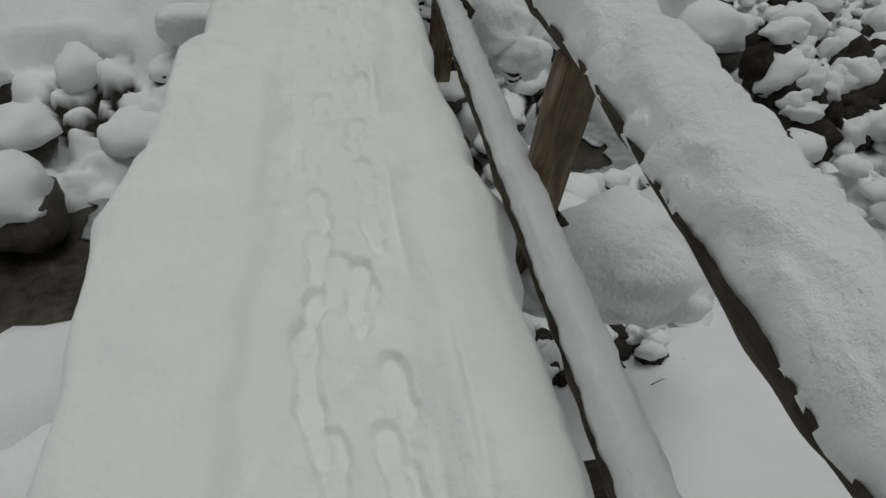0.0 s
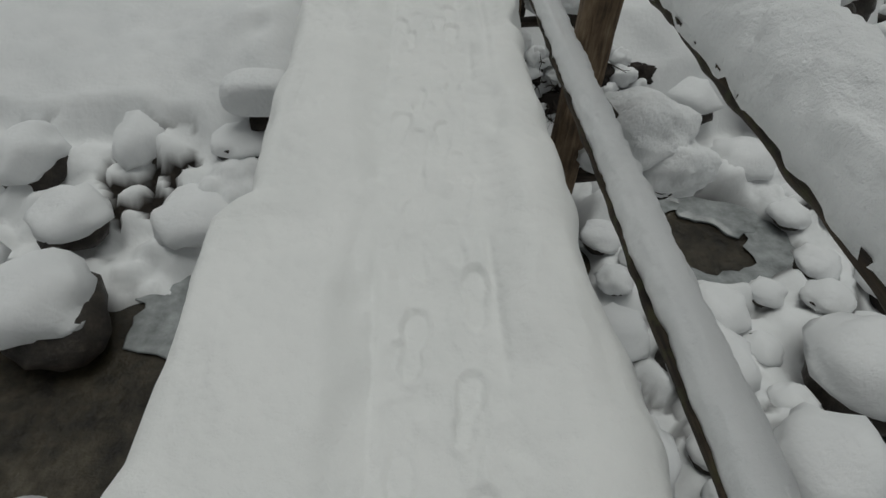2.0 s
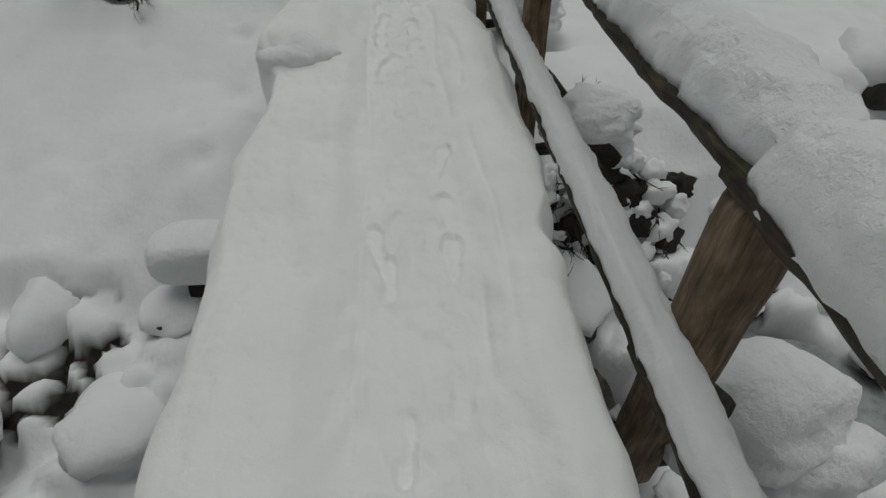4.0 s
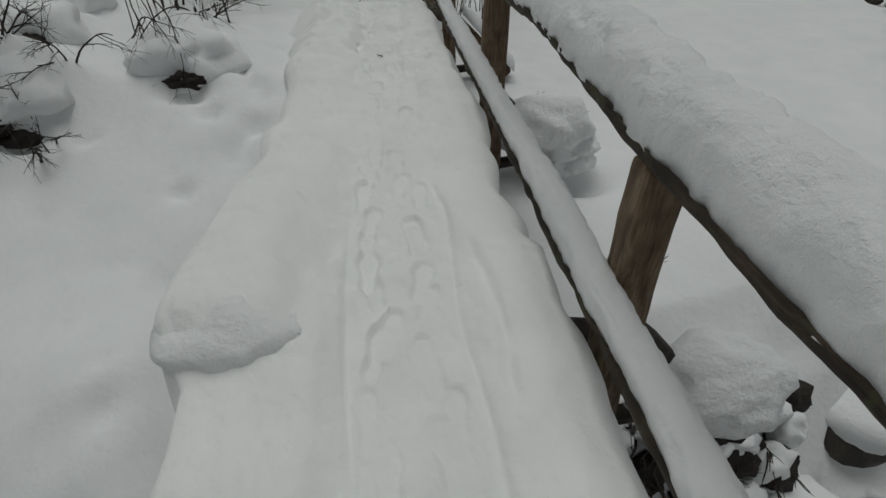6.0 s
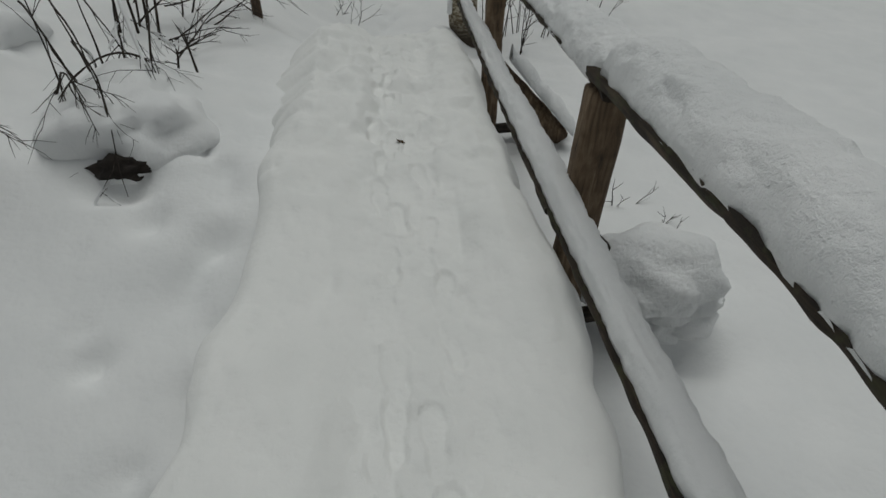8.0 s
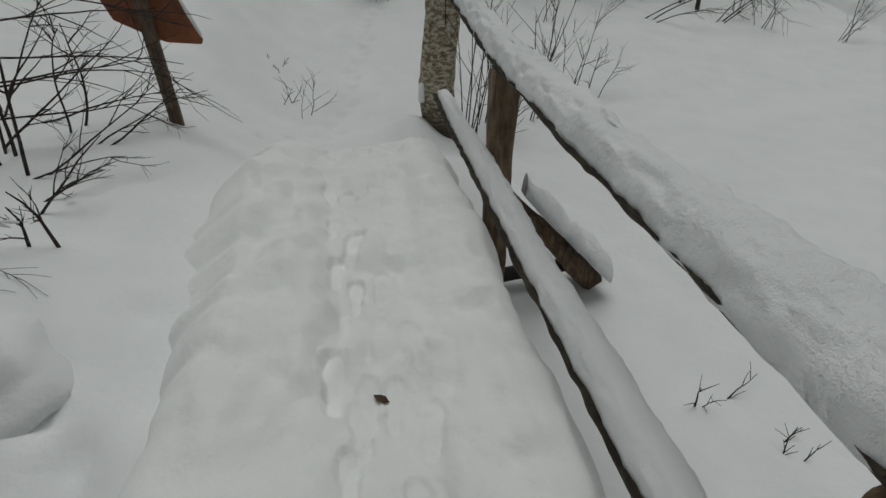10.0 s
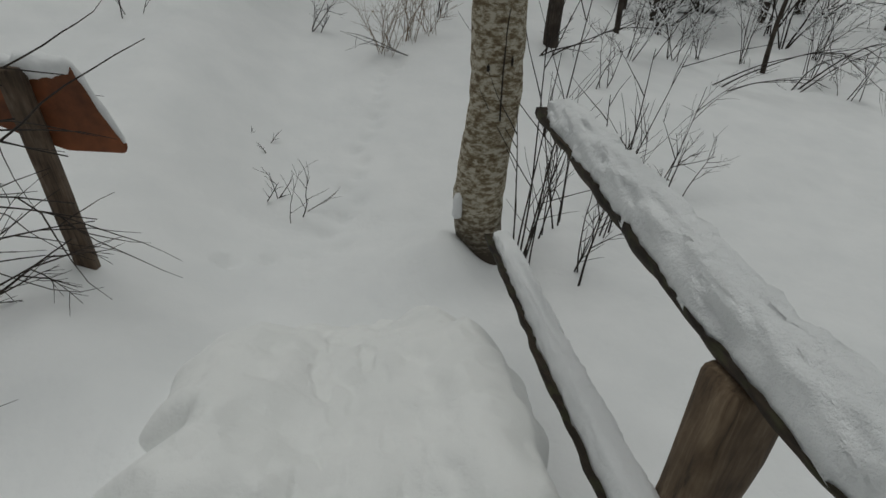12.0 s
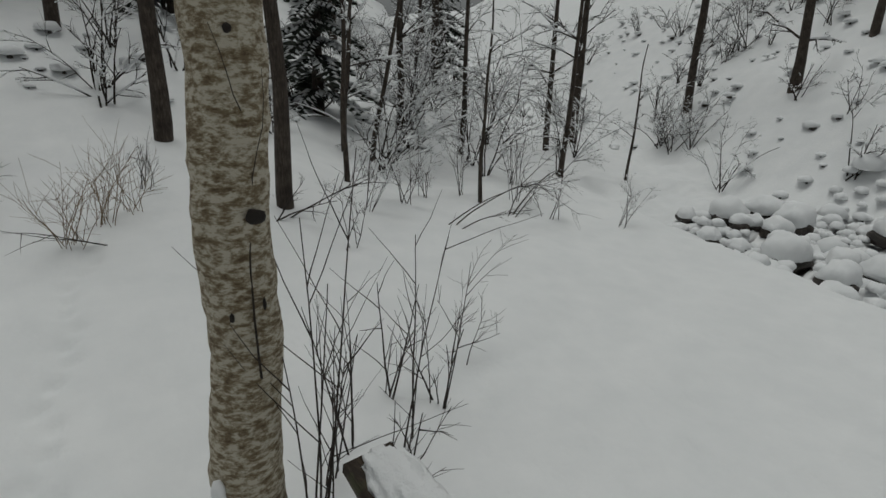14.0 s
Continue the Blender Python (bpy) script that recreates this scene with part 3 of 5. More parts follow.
# ---- railing: posts, braces, rails ----
def snow_strip(name, path, width, height, parent_label, seed, mat=CRUST, round_end=0.25, crumb=1.0, lean=0.0):
    """A bank of snow lying along a rail; path is the middle of the rail's upper side."""
    path = np.asarray(path, float)
    n = len(path)
    prof = np.linspace(0, np.pi, 27)
    s = np.arange(n) * 1.0
    seg = np.concatenate([[0], np.cumsum(np.linalg.norm(np.diff(path, axis=0), axis=1))])
    taper = np.clip(np.minimum(seg, seg[-1] - seg) / round_end, 0, 1)
    taper = np.sqrt(1 - (1 - taper) ** 2)
    tang = np.gradient(path, axis=0)
    tang[:, 2] = 0
    tang /= np.linalg.norm(tang, axis=1)[:, None]
    sidev = np.stack([tang[:, 1], -tang[:, 0], 0 * s], 1)
    W = width * (1 + 0.06 * vnoise(seg * 1.7, 0 * s + seed, 1) + 0.06 * vnoise(seg * 6, 0 * s + seed, 2)) * (0.35 + 0.65 * taper)
    Hh = height * (1 + 0.22 * vnoise(seg * 1.3, 0 * s + seed + 5, 3)) * taper + 0.004
    ex = np.sign(np.cos(prof)) * np.abs(np.cos(prof)) ** 0.75
    ez = np.abs(np.sin(prof)) ** 0.62
    c = -ex[None] * W[:, None] / 2
    e = ez[None] * Hh[:, None]
    rough = crumb * (0.010 * vnoise(seg[:, None] * 13 + 0 * prof, prof[None] * 2.2 + seed, 4) + 0.009 * vnoise(seg[:, None] * 33 + 0 * prof, prof[None] * 4.5 + seed, 5))
    dents = 0.05 * np.clip(vnoise(seg[:, None] * 2.4 + seed, np.cos(prof)[None] * 1.6, 6) - 0.35, 0, 1) * ez[None]
    rimdown = -0.018 * (1 - ez[None]) * (0.3 + 0.25 * vnoise(seg[:, None] * 6 + 0 * prof, 0 * prof[None] + np.sign(ex)[None], 6) + 0.9 * vnoise(seg[:, None] * 15 + 0 * prof, 0 * prof[None] + np.sign(ex)[None], 7))
    c = c + rough * np.sign(c) + lean * e
    e = e + rough - dents * taper[:, None] + rimdown
    pts = path[:, None] + sidev[:, None] * c[..., None]
    pts[..., 2] += e
    v = pts.reshape(-1, 3)
    m = len(prof)
    f = [tuple(q) for q in grid_faces(n, m, True)]
    f += [tuple(range(m))[::-1], tuple(range((n - 1) * m, n * m))]
    ob = mesh_object(name, v, f, mat)
    return tagged(ob, parent_label, "snow")


def plank_rail(name, path, width, thick, label, seed):
    """A rough half-round slab: path is the middle of its upper side."""
    path = np.asarray(path, float)
    n = len(path)
    seg = np.concatenate([[0], np.cumsum(np.linalg.norm(np.diff(path, axis=0), axis=1))])
    ang = np.linspace(0, -np.pi, 11)
    cx = np.cos(ang)[None] * width / 2 * (1 + 0.07 * vnoise(seg * 1.9, 0 * seg + seed, 1))[:, None]
    cz = -np.abs(np.sin(ang))[None] ** 0.55 * thick * (1 + 0.30 * vnoise(seg * 2.3, 0 * seg + seed + 9, 2))[:, None]
    cx = cx + 0.010 * vnoise(seg[:, None] * 11 + 0 * ang, ang[None] * 3 + seed, 3)
    cz = cz + 0.009 * vnoise(seg[:, None] * 9 + 0 * ang, ang[None] * 4 + seed, 4)
    v = np.stack([path[:, 0:1] + cx, path[:, 1:2] + 0 * cx, path[:, 2:3] + cz], -1).reshape(-1, 3)
    m = len(ang)
    f = [tuple(q) for q in grid_faces(n, m, True)]
    f += [tuple(range(m))[::-1], tuple(range((n - 1) * m, n * m))]
    ob = mesh_object(name, v, [q[::-1] for q in f], RAIL_WOOD)
    return tagged(ob, label, "rail")


def rail_path(pts, step=0.03):
    pts = np.asarray(pts, float)
    y = np.arange(pts[0, 1], pts[-1, 1], step)
    return np.stack([np.interp(y, pts[:, 1], pts[:, 0]), y, np.interp(y, pts[:, 1], pts[:, 2])], 1)


POST_SIZE = [(0.17, 0.15), (0.165, 0.14), (0.21, 0.14), (0.17, 0.15), (0.20, 0.12), (0.165, 0.13)]
for i, q in enumerate(POSTS_Y):
    sx, sy = POST_SIZE[i]
    bm = box_bm(sx, sy, 1.635, 0.03, i, 0.014, 14)
    post = part("railing_post", bm, POST_WOOD, None)
    post.location = (1.395 + sx / 2, q, -0.88)
    tagged(post, "weathered grey-brown timber railing post with grain cracks", "post", "railing posts")

TOP_RAILS = [
    [(1.50, -2.4, 0.78), (1.50, 0.5, 0.785), (1.50, 1.7, 0.81), (1.50, 2.8, 0.79), (1.50, 3.8, 0.80), (1.50, 4.78, 0.80)],
    [(1.52, 4.60, 0.81), (1.51, 6.0, 0.795), (1.50, 7.3, 0.805), (1.50, 8.1, 0.845), (1.50, 8.75, 0.88), (1.50, 10.02, 0.82)],
    [(1.50, 9.85, 0.78), (1.50, 10.7, 0.765), (1.50, 11.4, 0.76), (1.49, 12.6, 0.79), (1.50, 13.3, 0.85), (1.52, 14.06, 0.905)],
]
for i, pts in enumerate(TOP_RAILS):
    path = rail_path(pts)
    plank_rail("top_rail", path + np.array([0.0 if i < 2 else 0.012, 0, 0]), 0.205 if i < 2 else 0.178, 0.07 if i < 2 else 0.052, "dark mossy half-round handrail slab loaded with snow", 3 + i * 4)
    shift = np.zeros((len(path) - 2, 3))
    shift[:, 0] = (0.058, 0.067)[i] if i < 2 else np.interp(path[2:, 1], [9.8, 11.5, 13], [0.062, 0.038, 0.016])
    shift[:, 2] = -0.006
    snow_strip("handrail_snow", path[2:] + shift, 0.325 if i < 2 else np.interp(path[2:, 1], [9.8, 11, 14], [0.31, 0.23, 0.145]), 0.20 if i < 2 else np.interp(path[2:, 1], [9.8, 11, 14], [0.18, 0.12, 0.09]), "thick granular snow bank lying on the handrail", 2 + i * 3.7, lean=0.12)

LOW_RAILS = [
    [(1.325, -2.4, 0.165), (1.325, 2.0, 0.165), (1.33, 4.70, 0.165)],
    [(1.335, 4.55, 0.17), (1.33, 6.3, 0.195), (1.325, 7.3, 0.18), (1.33, 8.6, 0.19), (1.33, 10.0, 0.17)],
    [(1.325, 9.85, 0.18), (1.33, 11.3, 0.17), (1.33, 12.6, 0.18), (1.37, 13.4, 0.10), (1.46, 14.55, -0.03)],
]
for i, pts in enumerate(LOW_RAILS):
    path = rail_path(pts)
    plank_rail("lower_rail", path, 0.125, 0.055, "narrow dark wooden lower rail under a snow ridge", 20 + i * 4)

ridge = rail_path(LOW_RAILS[0][:2] + [(1.33, 4.60, 0.168)] + LOW_RAILS[1][1:4] + [(1.33, 9.92, 0.178)] + LOW_RAILS[2][1:])
snow_strip("lower_rail_snow", ridge[2:] + np.array([0.024, 0, -0.006]), np.interp(ridge[2:, 1], [10, 12, 14.5], [0.145, 0.125, 0.105]), np.interp(ridge[2:, 1], [10, 12, 14.5], [0.115, 0.10, 0.075]), "smooth narrow snow ridge lying on the lower rail", 11, SNOW, 0.15, 0.55)

# cross beams that reach out under each post, with a raking brace and a cap of snow
CAPS = [(0.9, 0.5), (1.25, 0.55), (0.95, 0.42), (0.85, 0.40), (1.0, 0.45), (0.0, 0.0)]
for i, q in enumerate(POSTS_Y):
    outr = thing("outrigger", (1.45, q, -0.75), "dark log outrigger with raking brace beside the railing post", "outrigger", "outriggers under the posts")
    v, f = tube([(x, 0.02 * math.sin(x * 3), 0.03 * math.sin(x * 2)) for x in np.linspace(-1.9, 0.9, 14)], 0.05, 10, wobble=0.25, seed=i)
    mesh_object("cross_beam", v, f, BEAM_WOOD, outr)
    v, f = tube([(0.78 - 0.68 * s, -0.10 + 0.10 * s, -0.05 + 0.72 * s) for s in np.linspace(0, 1, 10)], np.linspace(0.085, 0.06, 10), 10, wobble=0.25, seed=i + 3)
    mesh_object("brace", v, f, BEAM_WOOD if i < 5 else POST_WOOD, outr)
    if i == 5:
        path = np.array([(0.84 - 0.66 * s, -0.20 + 0.12 * s, 0.045 + 0.70 * s) for s in np.linspace(0, 1, 24)]) + np.array([1.45, q, -0.75])
        prof = np.linspace(0, np.pi, 9)
        vv = []
        for kk, p in enumerate(path):
            wdt = 0.125 * (1 + 0.25 * float(vnoise(kk * 0.45, 3.0, 2))) * min(1, 0.4 + kk / 4, 0.4 + (23 - kk) / 4)
            for t in prof:
                vv.append((p[0] + 0.3 * wdt * math.sin(t), p[1] - math.cos(t) * wdt, p[2] - 0.02 + 0.14 * math.sin(t) * (1 + 0.3 * float(vnoise(kk * 0.6, t, 3)))))
        fs = [tuple(r) for r in grid_faces(24, 9, True)] + [tuple(range(9))[::-1], tuple(range(23 * 9, 24 * 9))]
        ob = mesh_object("brace_snow", vv, fs, CRUST)
        tagged(ob, "crumbly snow lying along the raking brace log", "snow")
    else:
        s1, s2 = CAPS[i]
        crng = random.Random(40 + i)
        cap = thing("outrigger_snow_cap", (1.98, q, -0.75), "big overhanging snow cap piled on the outrigger logs", "snow cap", "snow caps on outriggers")
        for lobe in range(5):
            vv, ff = lump(i * 5 + lobe + 0.37, 4, 0.28, 0.55, 1.6)
            big = (1.0, 0.75, 0.6, 0.5, 0.5)[lobe] * s1
            vv = vv * np.array([0.42, 0.28, 0.30]) * big + np.array([0.0 + (0.0, 0.22, -0.2, 0.3, 0.1)[lobe] * s1, crng.uniform(-0.12, 0.12), 0.33 - (0.0, 0.18, 0.1, 0.32, 0.36)[lobe]])
            mesh_object("snow_lobe", vv, ff, CRUST, cap)


# ---- snow-capped stones of the stream ----
def shared_mesh(name, v, f, mat):
    me = bpy.data.meshes.new(name)
    me.from_pydata([tuple(map(float, p)) for p in v], [], f)
    me.polygons.foreach_set("use_smooth", [True] * len(me.polygons))
    me.materials.append(mat)
    return me


STONE_MESH, CAP_MESH = [], []
for s in range(9):
    v, f = lump(s + 20.3, 3, 0.32, 0.9, 1.0)
    STONE_MESH.append(shared_mesh("stone", v * np.array([1, 1, 0.62]), f, STONE))
    v, f = lump(s + 40.1, 3, 0.25, 0.34, 1.7)
    CAP_MESH.append(shared_mesh("snow_cap", v * np.array([1, 1, 0.74]), f, SNOW))


def snowy_stone(x, y, z, r, seed, cap=1.06, lift=0.30, aspect=1.0, group="stream stones", name="stone", label="dark wet stone under a rounded cap of snow"):
    rnd_ = random.Random(seed)
    st = thing(name, (x, y, z), label, "stone", group)
    st.rotation_euler = (0, 0, rnd_.uniform(0, 6.28))
    body = new("rock", STONE_MESH[seed % 9])
    body.parent = st
    body.scale = (r, r * aspect, r)
    hat = new("snow_cap", CAP_MESH[(seed * 5 + 3) % 9])
    hat.parent = st
    hat["label"] = "soft white snow cap"
    hat.location = (rnd_.uniform(-0.1, 0.1) * r, rnd_.uniform(-0.1, 0.1) * r, lift * r)
    hat.scale = (r * cap, r * aspect * cap, r * rnd_.uniform(0.85, 1.1) * (1.3 if group == "stones of the upper stream" else 1.0))
    return st


# large stones that stand out
BIG = [
    (-2.78, 4.75, -2.42, 0.50, 1.0), (-2.98, 5.8, -2.22, 0.34, 1.0), (-1.70, 2.35, -2.25, 0.58, 1.0), (-2.5, 2.15, -2.3, 0.5, 1.0),
    (-3.6, 2.7, -2.5, 0.5, 1.0), (-3.9, 4.9, -2.3, 0.6, 1.0), (-3.6, 6.6, -2.1, 0.42, 0.8), (-2.5, 6.9, -2.12, 0.45, 0.6),
    (3.0, 4.1, -2.45, 0.38, 1.0), (2.1, 3.35, -2.4, 0.33, 1.0), (4.3, 3.9, -2.35, 0.5, 1.0), (4.9, 3.4, -2.0, 0.55, 1.0),
    (3.4, 3.1, -2.2, 0.4, 1.0), (2.3, 4.5, -2.55, 0.3, 1.0), (5.4, 5.0, -2.5, 0.5, 0.8), (2.0, 6.9, -2.3, 0.45, 1.0),
    (4.0, 7.8, -2.05, 0.42, 0.8), (3.3, 7.2, -2.4, 0.35, 1.0), (5.2, 8.2, -2.0, 0.6, 0.9),
    (1.7, 2.6, -2.2, 0.4, 1.0), (4.6, 2.2, -1.7, 0.6, 1.0),
]
taken = []
for i, (x, y, z, r, asp) in enumerate(BIG):
    snowy_stone(x, y, z, r, 100 + i, 1.05 if i else 0.93, 0.32 if i else 0.45, asp, "boulders", "boulder", "large dark boulder under a thick snow cap")
    taken.append((x, y, r))

stone_rng = random.Random(21)
far_stones = Soup()
LOOSE = [lump(q_ + 70.1, 2, 0.36, 0.34, 1.6) for q_ in range(8)]


def loose_stone(x, y, z, r, seed):
    """A stone too far or too small to be picked out singly."""
    rr_ = random.Random(seed)
    ang = rr_.uniform(0, 6.28)
    turn_ = np.array([[math.cos(ang), -math.sin(ang), 0], [math.sin(ang), math.cos(ang), 0], [0, 0, 1]])
    v_, f_ = LOOSE[seed % 8]
    far_stones.add((v_ * np.array([1.1, 1.0, 0.85]) * r) @ turn_.T + np.array([x, y, z + 0.3 * r]), f_)


def free(x, y, r, squeeze):
    """Whether a stone of that size fits among those already laid."""
    if len(taken) == 0:
        return True
    t_ = np.array(taken)
    return not ((t_[:, 0] - x) ** 2 + (t_[:, 1] - y) ** 2 < (squeeze * (r + t_[:, 2])) ** 2).any()


rs = np.random.RandomState(21)
N = 9000
leftish = rs.rand(N) < 0.45
SX = np.where(leftish, rs.uniform(-6.0, 0.2, N), rs.uniform(0.8, 8.5, N))
SY = np.where(leftish, rs.uniform(1.6, 7.1, N), rs.uniform(1.6, 8.8, N))
SR = rs.choice([0.09, 0.12, 0.16, 0.2, 0.27, 0.34], N)
SD, SP, SZ = creek_offset(SX, SY), pools(SX, SY), land(SX, SY)
count = 0
for q in range(N):
    x, y, r = SX[q], SY[q], SR[q]
    if not -2.6 < SD[q] < 2.6 or SP[q] > 0.25 or not free(x, y, r, 1.35 if x < 0 else 1.1):
        continue
    if r < (0.25 if x < 0 else 0.15):
        continue
    taken.append((x, y, r))
    z = max(SZ[q], WATER_Z - 0.05) + 0.05 * r
    if r > 0.1 and -3.8 < x < 5.6 and count < 215:
        snowy_stone(x, y, z - (0.14 * r if x < 0 else 0), r, count, 1.28 if x < 0 else 1.16, 0.14 if x < 0 else 0.2)
        count += 1
    else:
        loose_stone(x, y, z, r, q)

# stones of the upper stream, seen from the far end of the bridge
N = 3500
K0 = rs.randint(190, 252, N)
OFF = rs.uniform(-4.5, 2.7, N)
DX, DY = CREEK_X[K0 + 1] - CREEK_X[K0], CREEK_Y[K0 + 1] - CREEK_Y[K0]
LN = np.hypot(DX, DY)
SX, SY = CREEK_X[K0] - DY / LN * OFF, CREEK_Y[K0] + DX / LN * OFF
SR = rs.choice([0.12, 0.17, 0.24, 0.33, 0.45], N)
SZ = land(SX, SY)
made = 0
for q in range(N):
    x, y, r = SX[q], SY[q], SR[q]
    if not free(x, y, r, 0.82):
        continue
    taken.append((x, y, r))
    z = SZ[q] + 0.32 * r
    if r > 0.18 and made < 80 and abs(OFF[q]) < 3:
        snowy_stone(x, y, z, r, 300 + made, 1.0, 0.36, 1.0, "stones of the upper stream")
        made += 1
    else:
        loose_stone(x, y, z - 0.2 * r, r, q)
ob = far_stones.make("small_stones", SNOW)
tagged(ob, "small snow-covered stones strewn along the stream", "stones", kind="stuff")


# ice along the pools
def ice_sheet(cx, cy, rx, ry, seed, hole=0.0):
    n = 40
    t = np.linspace(0, 2 * np.pi, n, endpoint=False)
    rim = 1 + 0.28 * vnoise(np.cos(t) * 2 + seed, np.sin(t) * 2, 1) + 0.12 * vnoise(np.cos(t) * 6 + seed, np.sin(t) * 6, 2)
    rings = [hole, hole + (1 - hole) * 0.5, 0.97, 1.0, 0.97]
    hs = [0.0, 0.012, 0.015, 0.0, -0.02]
    v = []
    for rr, h in zip(rings, hs):
        wob_ = rim if rr > hole + 1e-6 else 1 + 0.3 * vnoise(np.cos(t) * 3 - seed, np.sin(t) * 3, 4)
        v += [(cx + rx * rr * w_ * math.cos(q), cy + ry * rr * w_ * math.sin(q), WATER_Z + 0.03 + h) for q, w_ in zip(t, wob_)]
    ob = mesh_object("ice_sheet", v, [tuple(q) for q in grid_faces(5, n, True)], ICE)
    tagged(ob, "grey translucent ice shelf at the pool's edge", "ice", "ice shelves")


ice_sheet(3.8, 5.9, 1.15, 1.0, 1.0, 0.45)
ice_sheet(-1.55, 5.15, 0.95, 0.62, 4.0, 0.02)
ice_sheet(4.2, 6.5, 0.6, 0.45, 6.0, 0.05)

# snow block and crib end on the stream side of the bridge
crib = thing("crib_stub", (-1.06, 6.88, -1.70), "projecting crib log end carrying a block of snow", "log stub")
v, f = tube([(x, 0.03 * math.sin(x * 4), 0.0) for x in np.linspace(-0.25, 0.6, 8)], 0.10, 10, wobble=0.25, seed=8)
mesh_object("log", v, f, BEAM_WOOD, crib)
v, f = lump(77.7, 4, 0.16, 0.75, 1.1)
v = np.sign(v) * np.abs(v) ** 0.62 * np.array([0.36, 0.25, 0.23])
mesh_object("snow_cap", v + np.array([-0.12, 0.05, 0.30]), f, CRUST, crib, "square-edged granular snow block")
v, f = lump(36.2, 4, 0.22, 0.9, 1.4)
blk = mesh_object("snow_block", v * np.array([0.29, 0.21, 0.16]) + np.array([-0.13, 7.28, 0.045]), f, CRUST)
tagged(blk, "overhanging lump of snow at the deck's edge", "snow lump")


# ---- woody plants ----
def branch(soup, start, direction, length, radius, rng, depth, droop=0.0, sides=5, snow=None, kids=None, wander=0.35, first=0.25):
    n = max(4, int(length / 0.11)) if length < 2 else 14
    n = min(n, 14)
    d = Vector(direction).normalized()
    p = Vector(start)
    pts, step_ = [p.copy()], length / n
    for _ in range(n):
        d = (d + Vector((rng.gauss(0, 1), rng.gauss(0, 1), rng.gauss(0, 0.8))) * wander * step_ / max(0.25, length) * 1.6 + Vector((0, 0, -droop * step_))).normalized()
        p = p + d * step_
        pts.append(p.copy())
    arr = np.array([q[:] for q in pts])
    soup.add(*tube(arr, np.linspace(radius, max(0.0012, radius * 0.3), len(arr)), sides))
    if snow is not None and (abs(d.z) < 0.75):
        lo = 1 if len(arr) > 3 else 0
        lo = lo + int(rng.random() * 0.4 * len(arr))
        hi = max(lo + 3, int(len(arr) * rng.uniform(0.6, 1.0)))
        sn = arr[lo:hi] + np.array([0, 0, radius * 0.8 + 0.002])
        if len(sn) > 2:
            swell = 0.25 + 0.75 * np.sin(np.linspace(0.15, np.pi - 0.15, len(sn)))
            snow.add(*tube(sn, (radius * 1.15 + 0.008) * swell, 5, wobble=0.6, seed=rng.random() * 50))
    if depth > 0:
        for _ in range(kids if kids else rng.randint(3, 5)):
            k_ = rng.uniform(first, 0.95) * (len(pts) - 1)
            i0 = int(k_)
            q = pts[i0].lerp(pts[min(i0 + 1, len(pts) - 1)], k_ - i0)
            axis_ = Vector((rng.gauss(0, 1), rng.gauss(0, 1), rng.gauss(0, 0.6))).normalized()
            nd = (d + axis_ * rng.uniform(0.6, 1.0)).normalized()
            branch(soup, q, nd, length * rng.uniform(0.28, 0.5), radius * 0.5, rng, depth - 1, droop, max(3, sides - 1), snow, None, wander)
    return arr


def dust(ob):
    ob["kind"] = "stuff"
    return ob


def shrub(at, stems, height, spread, seed, label, lean=(0, 0), depth=1, radius=0.006, droop=0.0, snow=False, group="bare shrubs", wander=0.35, mat=TWIG):
    rng = random.Random(seed)
    sh = thing("shrub", at, label, "shrub", group)
    wood, white = Soup(), Soup()
    for _ in range(stems):
        o = (rng.gauss(0, 0.06 * spread * 4), rng.gauss(0, 0.06 * spread * 4), -0.06)
        dr = (lean[0] + rng.gauss(0, spread), lean[1] + rng.gauss(0, spread), 1)
        branch(wood, o, dr, height * rng.uniform(0.55, 1.1), radius * rng.uniform(0.7, 1.3), rng, depth, droop, 5, white if snow else None, wander=wander)
    wood.make("branchwork", mat, sh)
    if snow and white.n:
        dust(white.make("snow", SNOW, sh, "snow lying along the twigs"))
    return sh


def tree(at, height, radius, seed, label, lean=(0, 0), mat=TRUNK_BARK, limbs=7, snow=True, group="bare trees", from_z=0.45):
    rng = random.Random(seed)
    tr = thing("tree", at, label, "tree", group)
    n = 16
    path = [(lean[0] * height * (i / n) ** 1.2 + 0.04 * math.sin(i * 0.9 + seed), lean[1] * height * (i / n) ** 1.2 + 0.04 * math.cos(i * 0.7 + seed), -0.3 + (height + 0.3) * i / n) for i in range(n + 1)]
    v, f = tube(path, radius * (1 - 0.75 * np.linspace(0, 1, n + 1)), 12, wobble=0.12, seed=seed)
    mesh_object("trunk", v, f, mat, tr)
    white = Soup()
    for _ in range(limbs):
        wood = Soup()
        t_ = rng.uniform(from_z, 0.97)
        i0 = int(t_ * n)
        ang = rng.uniform(0, 6.28)
        branch(wood, path[i0], (math.cos(ang), math.sin(ang), rng.uniform(0.2, 0.9)), height * rng.uniform(0.12, 0.26), radius * 0.25, rng, 2, 0.1, 5, white if snow else None)
        wood.make("limb", TWIG, tr)
    if white.n:
        dust(white.make("snow", SNOW, tr, "snow lying along the branches"))
    return tr


